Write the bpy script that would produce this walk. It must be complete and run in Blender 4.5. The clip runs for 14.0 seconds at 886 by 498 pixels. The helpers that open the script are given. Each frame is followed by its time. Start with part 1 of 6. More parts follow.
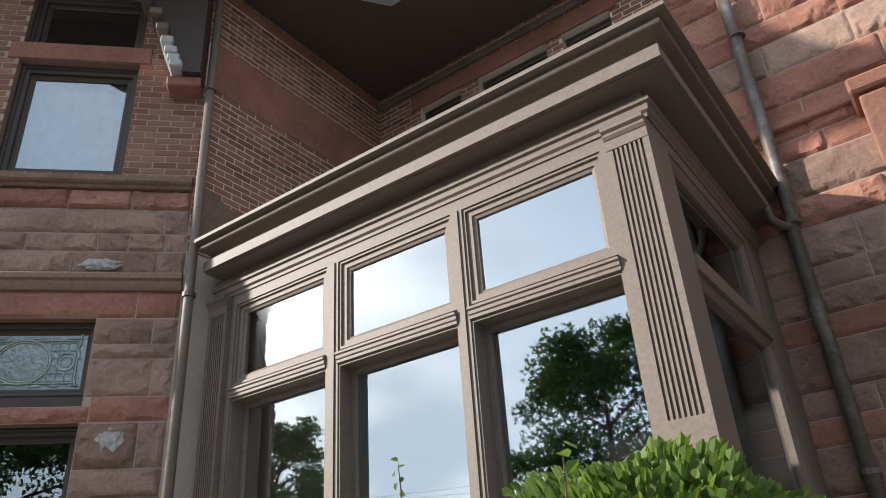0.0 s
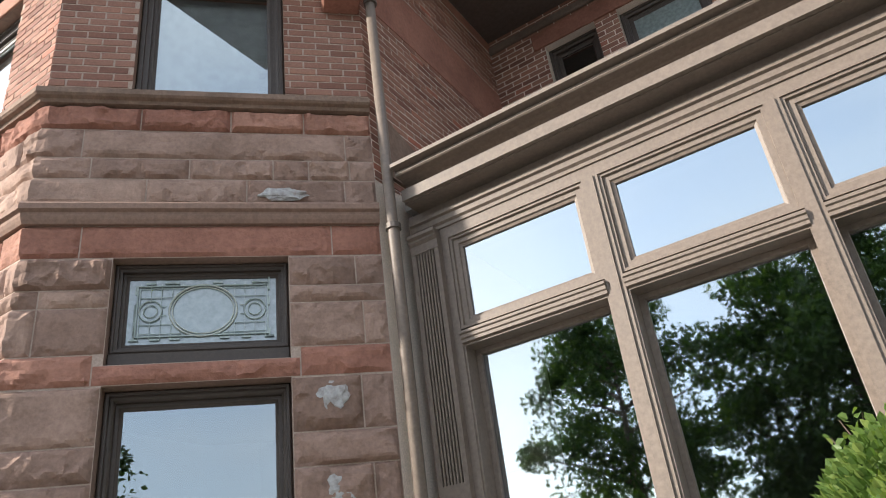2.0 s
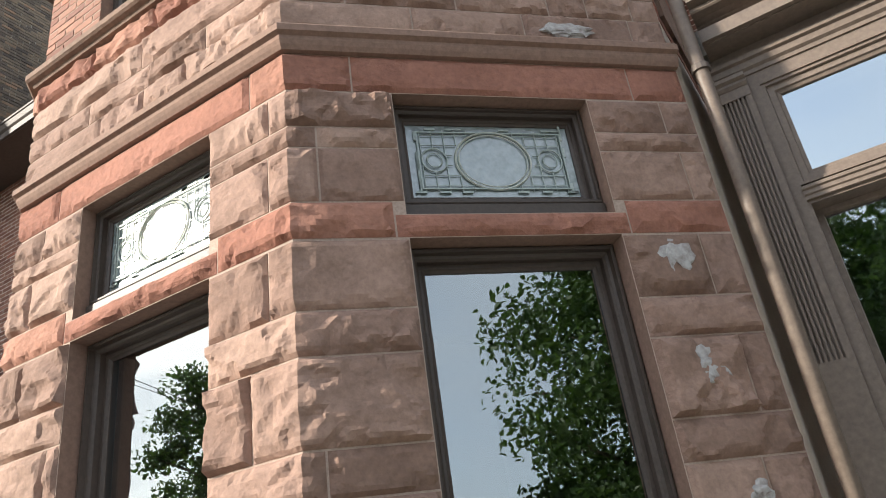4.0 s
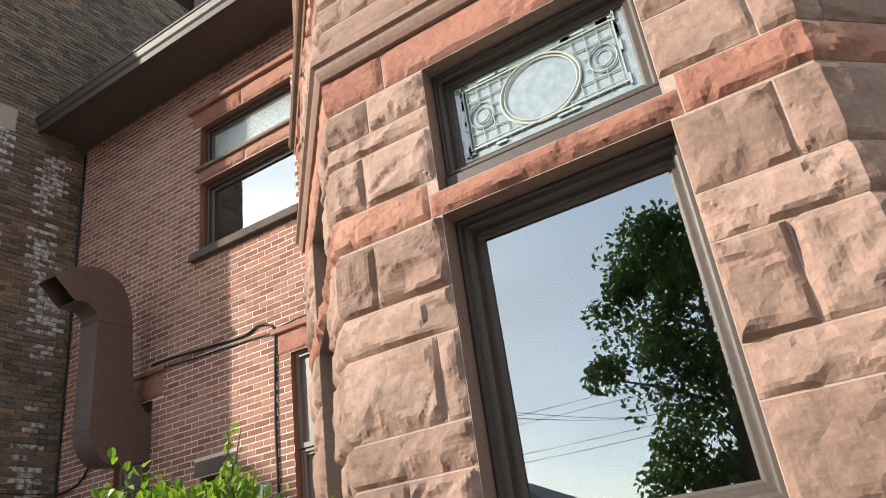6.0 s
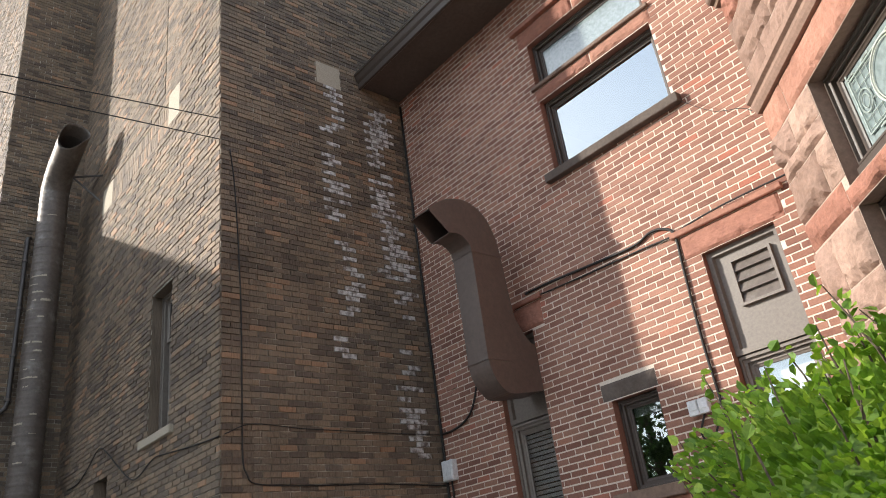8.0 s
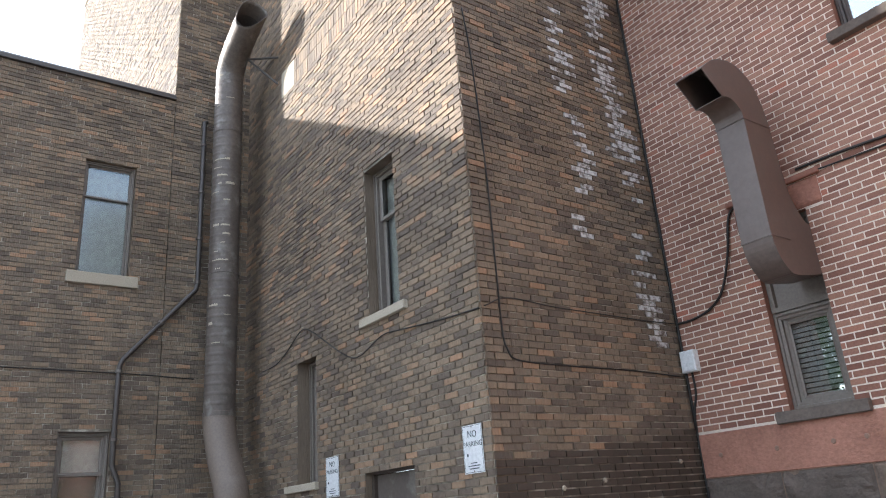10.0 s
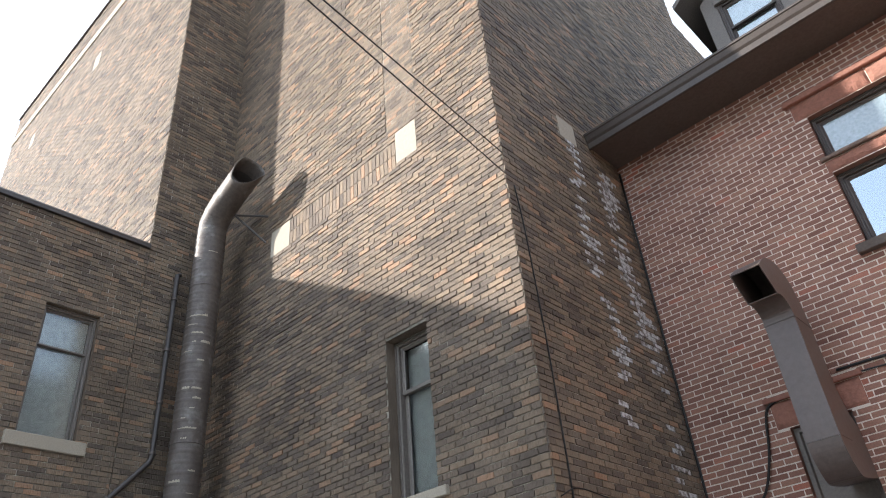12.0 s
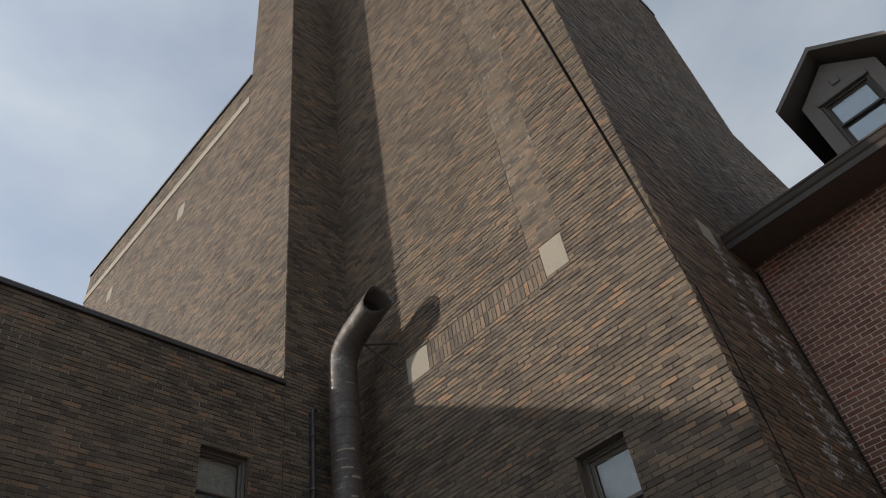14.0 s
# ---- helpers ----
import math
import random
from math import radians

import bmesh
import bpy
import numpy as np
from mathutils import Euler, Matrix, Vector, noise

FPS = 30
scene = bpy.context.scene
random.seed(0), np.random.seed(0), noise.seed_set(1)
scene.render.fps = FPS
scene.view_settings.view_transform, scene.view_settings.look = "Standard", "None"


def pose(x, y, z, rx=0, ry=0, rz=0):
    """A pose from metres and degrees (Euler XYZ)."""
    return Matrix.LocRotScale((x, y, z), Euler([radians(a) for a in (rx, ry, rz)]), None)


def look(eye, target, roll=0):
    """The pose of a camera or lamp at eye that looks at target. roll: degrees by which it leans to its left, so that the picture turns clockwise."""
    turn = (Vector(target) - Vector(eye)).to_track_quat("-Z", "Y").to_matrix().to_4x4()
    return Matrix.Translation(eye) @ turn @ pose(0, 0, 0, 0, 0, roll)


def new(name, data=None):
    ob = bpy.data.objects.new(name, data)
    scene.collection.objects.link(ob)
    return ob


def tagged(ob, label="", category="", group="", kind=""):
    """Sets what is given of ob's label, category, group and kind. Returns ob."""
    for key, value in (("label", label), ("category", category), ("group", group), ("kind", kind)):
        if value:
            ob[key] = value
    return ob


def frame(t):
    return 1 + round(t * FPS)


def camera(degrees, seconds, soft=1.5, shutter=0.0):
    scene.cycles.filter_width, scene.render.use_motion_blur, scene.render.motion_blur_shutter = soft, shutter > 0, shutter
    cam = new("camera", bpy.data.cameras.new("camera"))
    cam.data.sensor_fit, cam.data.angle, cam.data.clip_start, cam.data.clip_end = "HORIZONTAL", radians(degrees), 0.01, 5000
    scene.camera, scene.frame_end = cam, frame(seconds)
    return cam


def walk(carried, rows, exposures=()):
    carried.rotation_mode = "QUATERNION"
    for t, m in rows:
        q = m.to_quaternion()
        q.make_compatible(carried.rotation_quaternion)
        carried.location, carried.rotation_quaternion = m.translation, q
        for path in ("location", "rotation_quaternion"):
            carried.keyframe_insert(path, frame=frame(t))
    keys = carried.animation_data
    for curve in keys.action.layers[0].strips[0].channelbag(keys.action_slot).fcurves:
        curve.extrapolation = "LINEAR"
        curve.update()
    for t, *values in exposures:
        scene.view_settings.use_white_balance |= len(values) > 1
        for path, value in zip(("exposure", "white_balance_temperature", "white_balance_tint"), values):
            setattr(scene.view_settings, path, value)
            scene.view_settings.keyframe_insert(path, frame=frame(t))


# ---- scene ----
cam = camera(62.1, 14.0, 1.0)
METRES, EYE, TILT, LEAN, TURN = 15.0, 1.5, 0.0, 0.0, 34.5
ROWS = [
    (0.0, 0.0, 0.0, 0.0, 1.87, 27.68, 3.56),
    (0.5, -0.0381, 0.0159, 0.0022, 0.77, 27.09, 3.88),
    (1.0, -0.077, 0.0328, 0.0013, 0.2, 27.03, 5.12),
    (1.5, -0.1093, 0.053, 0.0048, -0.13, 26.96, 6.21),
    (2.0, -0.1447, 0.0673, 0.0034, -1.02, 27.77, 6.93),
    (4.5, -0.3079, 0.1641, -0.0019, -2.25, 25.18, 7.59),
    (5.0, -0.3435, 0.1809, -0.005, -2.56, 24.29, 6.93),
    (5.5, -0.3759, 0.1947, -0.0027, -2.98, 24.31, 6.77),
    (6.0, -0.411, 0.2037, -0.0005, -1.88, 25.08, 7.4),
    (6.5, -0.4435, 0.2224, 0.0026, 0.9, 26.05, 7.84),
    (7.0, -0.4766, 0.2327, -0.0005, 5.69, 26.54, 7.77),
    (7.5, -0.5101, 0.2433, -0.0038, 11.36, 26.53, 7.78),
    (8.0, -0.5438, 0.2533, -0.0046, 15.69, 25.13, 7.36),
    (8.5, -0.5803, 0.255, -0.0091, 18.0, 22.13, 6.5),
    (9.0, -0.6167, 0.2612, -0.0122, 22.53, 19.59, 5.23),
    (11.5, -0.7743, 0.2647, -0.0031, 11.69, 27.06, 3.6),
    (12.0, -0.806, 0.2638, 0.0023, 9.54, 33.47, 4.48),
    (12.5, -0.8381, 0.2548, 0.0059, 9.34, 40.04, 4.97),
    (13.0, -0.8694, 0.255, 0.0058, 9.91, 45.99, 5.34),
    (13.5, -0.9002, 0.2508, 0.0066, 10.57, 47.6, 5.58),
    (14.0, -0.9331, 0.25, 0.0038, 12.74, 44.19, 7.4),
]
EXPOSURES = [(0.0,1.1,6150,10),(1.0,1.3,6200,10),(2.0,1.58,6300,10),(4.5,1.42,6500,10),(6.0,1.27,6500,10),(6.5,1.33,6450,10),(7.5,1.42,6400,10),(8.0,1.4,6300,10),(8.5,1.6,6150,10),(9.0,1.95,5950,10),(11.5,2.2,5900,10),(12.0,1.75,5950,10),(12.5,1.3,6000,10),(13.0,0.7,6100,10),(13.5,0.2,6250,10),(14.0,0.05,6300,10)]
walk(cam, [(t, pose(0, 0, EYE, TILT, LEAN, TURN) @ pose(METRES * x, METRES * y, METRES * z, 90 + pitch, roll, yaw)) for t, x, y, z, yaw, pitch, roll in ROWS],
     EXPOSURES)

# ---- light ----
SUN_TO = Vector((-0.675, -0.629, 0.386)).normalized()
SUN_EL = math.asin(SUN_TO.z)
SUN_AZ = math.atan2(SUN_TO.x, SUN_TO.y)
sun = new("sun", bpy.data.lights.new("sun", "SUN"))
sun.data.energy, sun.data.angle, sun.data.color = 3.0, radians(1.0), (1.0, 0.92, 0.80)
sun.matrix_world = look(SUN_TO * 60, (0, 0, 0))

world = bpy.data.worlds.new("sky")
scene.world = world
world.use_nodes = True
wn, wl = world.node_tree.nodes, world.node_tree.links
sky = wn.new("ShaderNodeTexSky")
sky.sky_type, sky.sun_disc = "NISHITA", False
sky.sun_elevation, sky.sun_rotation = SUN_EL, SUN_AZ
sky.dust_density, sky.air_density = 1.0, 1.0
wco = wn.new("ShaderNodeTexCoord")
wmap = wn.new("ShaderNodeMapping")
wmap.inputs["Scale"].default_value = (1.0, 1.0, 2.2)
wnoise = wn.new("ShaderNodeTexNoise")
wnoise.inputs["Scale"].default_value, wnoise.inputs["Detail"].default_value = 2.1, 7
wramp = wn.new("ShaderNodeValToRGB")
wramp.color_ramp.elements[0].position, wramp.color_ramp.elements[1].position = 0.30, 0.70
wramp.color_ramp.elements[0].color = (0.4, 0.4, 0.4, 1)
wmix = wn.new("ShaderNodeMix")
wmix.data_type = "RGBA"
wl.new(wco.outputs["Generated"], wmap.inputs["Vector"])
wl.new(wmap.outputs["Vector"], wnoise.inputs["Vector"])
wl.new(wnoise.outputs["Fac"], wramp.inputs["Fac"])
wl.new(wramp.outputs["Color"], wmix.inputs[0])
wdot = wn.new("ShaderNodeVectorMath")
wdot.operation = "DOT_PRODUCT"
wdot.inputs[1].default_value = SUN_TO
wnear = wn.new("ShaderNodeMapRange")
wnear.interpolation_type = "SMOOTHSTEP"
wnear.inputs["To Min"].default_value, wnear.inputs["To Max"].default_value = 0.70, 0.98
wtone = wn.new("ShaderNodeVectorMath")
wtone.operation = "SCALE"
wtone.inputs[0].default_value = (4.7, 5.05, 5.4)
wl.new(wco.outputs["Generated"], wdot.inputs[0])
wl.new(wdot.outputs["Value"], wnear.inputs["Value"])
wl.new(wnear.outputs[0], wtone.inputs["Scale"])
wl.new(wtone.outputs["Vector"], wmix.inputs[7])
wl.new(sky.outputs["Color"], wmix.inputs[6])
wl.new(wmix.outputs[2], wn["Background"].inputs["Color"])
wn["Background"].inputs["Strength"].default_value = 0.145

# ---- materials ----
def nodes_of(name):
    m = bpy.data.materials.new(name)
    m.use_nodes = True
    nt = m.node_tree
    return m, nt, nt.nodes["Principled BSDF"]


def node(nt, kind, **values):
    n = nt.nodes.new(kind)
    for key, value in values.items():
        n.inputs[key].default_value = value
    return n


def ramp_of(nt, stops):
    r = nt.nodes.new("ShaderNodeValToRGB")
    els = r.color_ramp.elements
    while len(els) < len(stops):
        els.new(0.5)
    for e, (p, c) in zip(els, stops):
        e.position, e.color = p, (*c, 1)
    return r


def mixed(nt, blend, a, b, fac):
    m = nt.nodes.new("ShaderNodeMix")
    m.data_type, m.blend_type = "RGBA", blend
    for sock, v in ((m.inputs[0], fac), (m.inputs[6], a), (m.inputs[7], b)):
        if isinstance(v, bpy.types.NodeSocket):
            nt.links.new(v, sock)
        elif isinstance(v, (int, float)):
            sock.default_value = v
        else:
            sock.default_value = (*v, 1)
    return m.outputs[2]


def piece_random(nt):
    """A number from 0 to 1 that differs from piece to piece."""
    geo, info = nt.nodes.new("ShaderNodeNewGeometry"), nt.nodes.new("ShaderNodeObjectInfo")
    add = nt.nodes.new("ShaderNodeMath")
    add.operation = "ADD"
    fr = nt.nodes.new("ShaderNodeMath")
    fr.operation = "FRACT"
    nt.links.new(geo.outputs["Random Per Island"], add.inputs[0])
    nt.links.new(info.outputs["Random"], add.inputs[1])
    nt.links.new(add.outputs[0], fr.inputs[0])
    return fr.outputs[0]


def material(name, stops, rough=0.8, grain=40, bump=0.3, stain=0.35, stain_scale=1.3, pieces=False, metal=0.0, dirt=(0.35, 0.33, 0.31), bump_dist=0.01, spec=0.3, scored=False):
    """A worn surface: base colours over a ramp, by pieces or by noise, with fine grain, broad stains and relief."""
    m, nt, bs = nodes_of(name)
    co = nt.nodes.new("ShaderNodeTexCoord")
    geo = nt.nodes.new("ShaderNodeNewGeometry")
    pos = geo.outputs["Position"]
    fine = node(nt, "ShaderNodeTexNoise", Scale=grain, Detail=6.0, Roughness=0.65)
    broad = node(nt, "ShaderNodeTexNoise", Scale=stain_scale, Detail=5.0, Roughness=0.6)
    if scored:
        mp = nt.nodes.new("ShaderNodeMapping")
        mp.inputs["Scale"].default_value = (1.0, 1.0, 0.16)
        nt.links.new(pos, mp.inputs["Vector"])
        nt.links.new(mp.outputs["Vector"], fine.inputs["Vector"])
    else:
        nt.links.new(pos, fine.inputs["Vector"])
    nt.links.new(pos, broad.inputs["Vector"])
    r = ramp_of(nt, stops)
    nt.links.new(piece_random(nt) if pieces else broad.outputs["Fac"], r.inputs["Fac"])
    g = ramp_of(nt, [(0.3, (0.72, 0.72, 0.72)), (0.7, (1.18, 1.18, 1.18))])
    nt.links.new(fine.outputs["Fac"], g.inputs["Fac"])
    col = mixed(nt, "MULTIPLY", r.outputs["Color"], g.outputs["Color"], 0.8)
    s = ramp_of(nt, [(0.42, (1, 1, 1)), (0.66, dirt)])
    nt.links.new(broad.outputs["Fac"], s.inputs["Fac"])
    col = mixed(nt, "MULTIPLY", col, s.outputs["Color"], stain)
    nt.links.new(col, bs.inputs["Base Color"])
    rr = node(nt, "ShaderNodeMapRange", **{"To Min": max(0.05, rough - 0.15), "To Max": min(1.0, rough + 0.12)})
    nt.links.new(fine.outputs["Fac"], rr.inputs["Value"])
    nt.links.new(rr.outputs[0], bs.inputs["Roughness"])
    bs.inputs["Metallic"].default_value = metal
    bs.inputs["Specular IOR Level"].default_value = spec
    if bump:
        b = node(nt, "ShaderNodeBump", Strength=bump, Distance=bump_dist)
        nt.links.new(fine.outputs["Fac"], b.inputs["Height"])
        nt.links.new(b.outputs[0], bs.inputs["Normal"])
    return m


M = {}
M["red_brick"] = material("red_brick", [(0.0, (0.21, 0.098, 0.070)), (0.35, (0.275, 0.133, 0.094)), (0.75, (0.33, 0.17, 0.122)), (0.95, (0.37, 0.19, 0.132)), (1.0, (0.40, 0.14, 0.09))], 0.85, 55, 0.35, 0.25, 0.9, True)
M["mortar"] = material("mortar", [(0.3, (0.75, 0.63, 0.53)), (0.7, (0.85, 0.75, 0.64))], 0.92, 90, 0.4, 0.3, 1.1)
M["dark_brick"] = material("dark_brick", [(0.0, (0.123, 0.094, 0.073)), (0.25, (0.177, 0.134, 0.099)), (0.6, (0.230, 0.171, 0.120)), (0.88, (0.274, 0.199, 0.134)), (0.96, (0.336, 0.213, 0.134)), (1.0, (0.370, 0.224, 0.137))], 0.75, 60, 1.0, 0.4, 0.9, True, bump_dist=0.018, scored=True)
M["pale_brick"] = material("pale_brick", [(0.36, (0.13, 0.10, 0.08)), (0.46, (0.30, 0.27, 0.25)), (0.56, (0.60, 0.59, 0.58)), (0.75, (0.72, 0.71, 0.70))], 0.9, 45, 0.4, 0.15, 13.0)
M["grey_mortar"] = material("grey_mortar", [(0.40, (0.14, 0.122, 0.097)), (0.52, (0.27, 0.235, 0.19)), (0.64, (0.54, 0.49, 0.41))], 0.92, 80, 0.4, 0.15, 4.5)
M["painted_brick"] = material("painted_brick", [(0.0, (0.06, 0.046, 0.036)), (1.0, (0.085, 0.064, 0.05))], 0.6, 60, 0.3, 0.3, 0.9, True)
M["sandstone"] = material("sandstone", [(0.0, (0.25, 0.16, 0.122)), (0.5, (0.33, 0.215, 0.168)), (1.0, (0.40, 0.27, 0.21))], 0.9, 30, 0.55, 0.4, 3.2, True, bump_dist=0.014)
M["jamb_stone"] = material("jamb_stone", [(0.3, (0.24, 0.155, 0.118)), (0.7, (0.33, 0.215, 0.165))], 0.9, 30, 0.3, 0.3, 2.0)
M["red_stone"] = material("red_stone", [(0.0, (0.30, 0.135, 0.095)), (0.6, (0.37, 0.175, 0.125)), (1.0, (0.43, 0.225, 0.16))], 0.9, 28, 0.6, 0.35, 2.2, True, bump_dist=0.02)
M["grey_stone"] = material("grey_stone", [(0.0, (0.12, 0.095, 0.08)), (0.5, (0.16, 0.13, 0.11)), (1.0, (0.26, 0.175, 0.13))], 0.9, 28, 0.6, 0.4, 3.0, True, bump_dist=0.02)
M["stone_joint"] = material("stone_joint", [(0.3, (0.42, 0.32, 0.26)), (0.7, (0.52, 0.41, 0.34))], 0.95, 70, 0.4, 0.3, 1.5)
M["spall"] = material("spall", [(0.35, (0.30, 0.26, 0.24)), (0.6, (0.58, 0.57, 0.56))], 0.9, 40, 0.9, 0.3, 14.0)
M["limestone"] = material("limestone", [(0.3, (0.38, 0.325, 0.25)), (0.7, (0.46, 0.40, 0.315))], 0.85, 60, 0.2, 0.2, 2.0)
M["taupe_paint"] = material("taupe_paint", [(0.3, (0.172, 0.134, 0.108)), (0.7, (0.208, 0.163, 0.131))], 0.55, 35, 0.18, 0.3, 2.4, dirt=(0.55, 0.52, 0.5), spec=0.4)
M["brown_paint"] = material("brown_paint", [(0.3, (0.062, 0.047, 0.039)), (0.7, (0.09, 0.069, 0.057))], 0.5, 40, 0.18, 0.3, 2.0, spec=0.4)
M["grey_paint"] = material("grey_paint", [(0.3, (0.16, 0.135, 0.115)), (0.7, (0.20, 0.17, 0.145))], 0.5, 40, 0.15, 0.25, 2.0, spec=0.4)
M["duct_paint"] = material("duct_paint", [(0.3, (0.10, 0.072, 0.06)), (0.7, (0.125, 0.092, 0.078))], 0.45, 20, 0.08, 0.2, 1.6, spec=0.5)
M["galvanised"] = material("galvanised", [(0.3, (0.105, 0.085, 0.074)), (0.55, (0.15, 0.125, 0.108)), (0.72, (0.30, 0.275, 0.25))], 0.5, 18, 0.15, 0.3, 4.0, metal=0.2)
M["dark_metal"] = material("dark_metal", [(0.3, (0.055, 0.045, 0.04)), (0.7, (0.08, 0.066, 0.058))], 0.5, 30, 0.1, 0.3, 2.0, spec=0.5)
M["soffit"] = material("soffit", [(0.3, (0.10, 0.078, 0.066)), (0.7, (0.125, 0.1, 0.085))], 0.6, 25, 0.1, 0.3, 1.5)
M["roof_slate"] = material("roof_slate", [(0.0, (0.06, 0.06, 0.065)), (1.0, (0.11, 0.11, 0.115))], 0.7, 40, 0.3, 0.3, 1.0, True)
M["wire"] = material("wire", [(0.3, (0.02, 0.018, 0.017)), (0.7, (0.03, 0.028, 0.026))], 0.6, 60, 0, 0.1)
M["white_metal"] = material("white_metal", [(0.3, (0.66, 0.67, 0.68)), (0.7, (0.76, 0.77, 0.78))], 0.4, 30, 0.05, 0.15, 4.0, spec=0.5)
M["print_dark"] = material("print_dark", [(0.3, (0.035, 0.05, 0.06)), (0.7, (0.05, 0.065, 0.075))], 0.5, 50, 0, 0.1)
# sunroom inside: its dimness is put into a near-black colour
M["interior_shade"] = material("interior_shade", [(0.3, (0.010, 0.009, 0.008)), (0.7, (0.016, 0.014, 0.012))], 0.7, 12, 0, 0.2)
M["room"] = material("room", [(0.3, (0.07, 0.062, 0.055)), (0.7, (0.10, 0.09, 0.08))], 0.9, 12, 0, 0.2)
M["blind"] = material("blind", [(0.3, (0.47, 0.475, 0.46)), (0.7, (0.55, 0.555, 0.54))], 0.75, 15, 0.05, 0.15, 1.5)
M["lead"] = material("lead", [(0.3, (0.34, 0.40, 0.37)), (0.7, (0.44, 0.50, 0.47))], 0.4, 60, 0.1, 0.2, 8.0, metal=0.2)
M["cream_came"] = material("cream_came", [(0.3, (0.48, 0.51, 0.45)), (0.7, (0.58, 0.61, 0.55))], 0.35, 60, 0.2, 0.2, 8.0)
M["concrete"] = material("concrete", [(0.3, (0.24, 0.23, 0.215)), (0.7, (0.33, 0.318, 0.30))], 0.9, 50, 0.3, 0.35, 0.4)
M["asphalt"] = material("asphalt", [(0.3, (0.045, 0.045, 0.047)), (0.7, (0.065, 0.064, 0.064))], 0.9, 60, 0.5, 0.3, 0.5)
M["bark"] = material("bark", [(0.3, (0.10, 0.075, 0.055)), (0.7, (0.15, 0.115, 0.085))], 0.95, 25, 0.8, 0.3, 2.0)
M["petal"] = material("petal", [(0.3, (0.75, 0.75, 0.7)), (0.7, (0.85, 0.85, 0.8))], 0.7, 40, 0, 0.1)


def leaf_material(name, stops):
    m, nt, bs = nodes_of(name)
    r = ramp_of(nt, stops)
    nt.links.new(piece_random(nt), r.inputs["Fac"])
    geo = nt.nodes.new("ShaderNodeNewGeometry")
    fine = node(nt, "ShaderNodeTexNoise", Scale=90.0, Detail=3.0)
    nt.links.new(geo.outputs["Position"], fine.inputs["Vector"])
    g = ramp_of(nt, [(0.3, (0.8, 0.8, 0.8)), (0.7, (1.15, 1.15, 1.1))])
    nt.links.new(fine.outputs["Fac"], g.inputs["Fac"])
    col = mixed(nt, "MULTIPLY", r.outputs["Color"], g.outputs["Color"], 0.8)
    nt.links.new(col, bs.inputs["Base Color"])
    bs.inputs["Roughness"].default_value = 0.45
    bs.inputs["Specular IOR Level"].default_value = 0.35
    tr = nt.nodes.new("ShaderNodeBsdfTranslucent")
    warm = mixed(nt, "MULTIPLY", col, (1.5, 1.6, 0.6), 1.0)
    nt.links.new(warm, tr.inputs["Color"])
    mx = nt.nodes.new("ShaderNodeMixShader")
    mx.inputs[0].default_value = 0.38
    nt.links.new(bs.outputs[0], mx.inputs[1])
    nt.links.new(tr.outputs[0], mx.inputs[2])
    nt.links.new(mx.outputs[0], nt.nodes["Material Output"].inputs["Surface"])
    return m


M["hedge_leaf"] = leaf_material("hedge_leaf", [(0.0, (0.085, 0.145, 0.04)), (0.6, (0.13, 0.195, 0.055)), (1.0, (0.21, 0.265, 0.08))])
M["bright_leaf"] = leaf_material("bright_leaf", [(0.0, (0.105, 0.20, 0.03)), (0.6, (0.175, 0.285, 0.042)), (1.0, (0.29, 0.39, 0.07))])
M["tree_leaf"] = leaf_material("tree_leaf", [(0.0, (0.035, 0.07, 0.02)), (0.6, (0.05, 0.09, 0.028)), (1.0, (0.075, 0.12, 0.035))])


def glass_material(name, tint, base, gain, rough=0.0, wave=0.0, wave_scale=3.0):
    """A window pane: see-through, with a mirror-like gloss that grows towards grazing."""
    m, nt, bs = nodes_of(name)
    nt.nodes.remove(bs)
    tr = nt.nodes.new("ShaderNodeBsdfTransparent")
    tr.inputs["Color"].default_value = (*tint, 1)
    gl = nt.nodes.new("ShaderNodeBsdfGlossy")
    gl.inputs["Roughness"].default_value = rough
    gl.inputs["Color"].default_value = (0.86, 0.95, 1.0, 1)
    fr = node(nt, "ShaderNodeFresnel", IOR=1.5)
    mr = node(nt, "ShaderNodeMapRange", **{"From Min": 0.0, "From Max": 1.0, "To Min": base, "To Max": gain})
    nt.links.new(fr.outputs[0], mr.inputs["Value"])
    mx = nt.nodes.new("ShaderNodeMixShader")
    nt.links.new(mr.outputs[0], mx.inputs[0])
    nt.links.new(tr.outputs[0], mx.inputs[1])
    nt.links.new(gl.outputs[0], mx.inputs[2])
    if wave:
        geo = nt.nodes.new("ShaderNodeNewGeometry")
        n1 = node(nt, "ShaderNodeTexNoise", Scale=wave_scale, Detail=2.0)
        nt.links.new(geo.outputs["Position"], n1.inputs["Vector"])
        b = node(nt, "ShaderNodeBump", Strength=wave, Distance=0.02)
        nt.links.new(n1.outputs["Fac"], b.inputs["Height"])
        nt.links.new(b.outputs[0], gl.inputs["Normal"])
    nt.links.new(mx.outputs[0], nt.nodes["Material Output"].inputs["Surface"])
    return m


M["clear"], cnt, cbs = nodes_of("clear")
cnt.nodes.remove(cbs)
cnt.links.new(cnt.nodes.new("ShaderNodeBsdfTransparent").outputs[0], cnt.nodes["Material Output"].inputs["Surface"])
M["glass"] = glass_material("glass", (0.75, 0.78, 0.78), 0.38, 1.0, 0.022)
M["dim_glass"] = glass_material("dim_glass", (0.8, 0.82, 0.82), 0.27, 1.0)
M["board_glass"] = glass_material("board_glass", (0.78, 0.80, 0.77), 0.10, 0.8, 0.1)


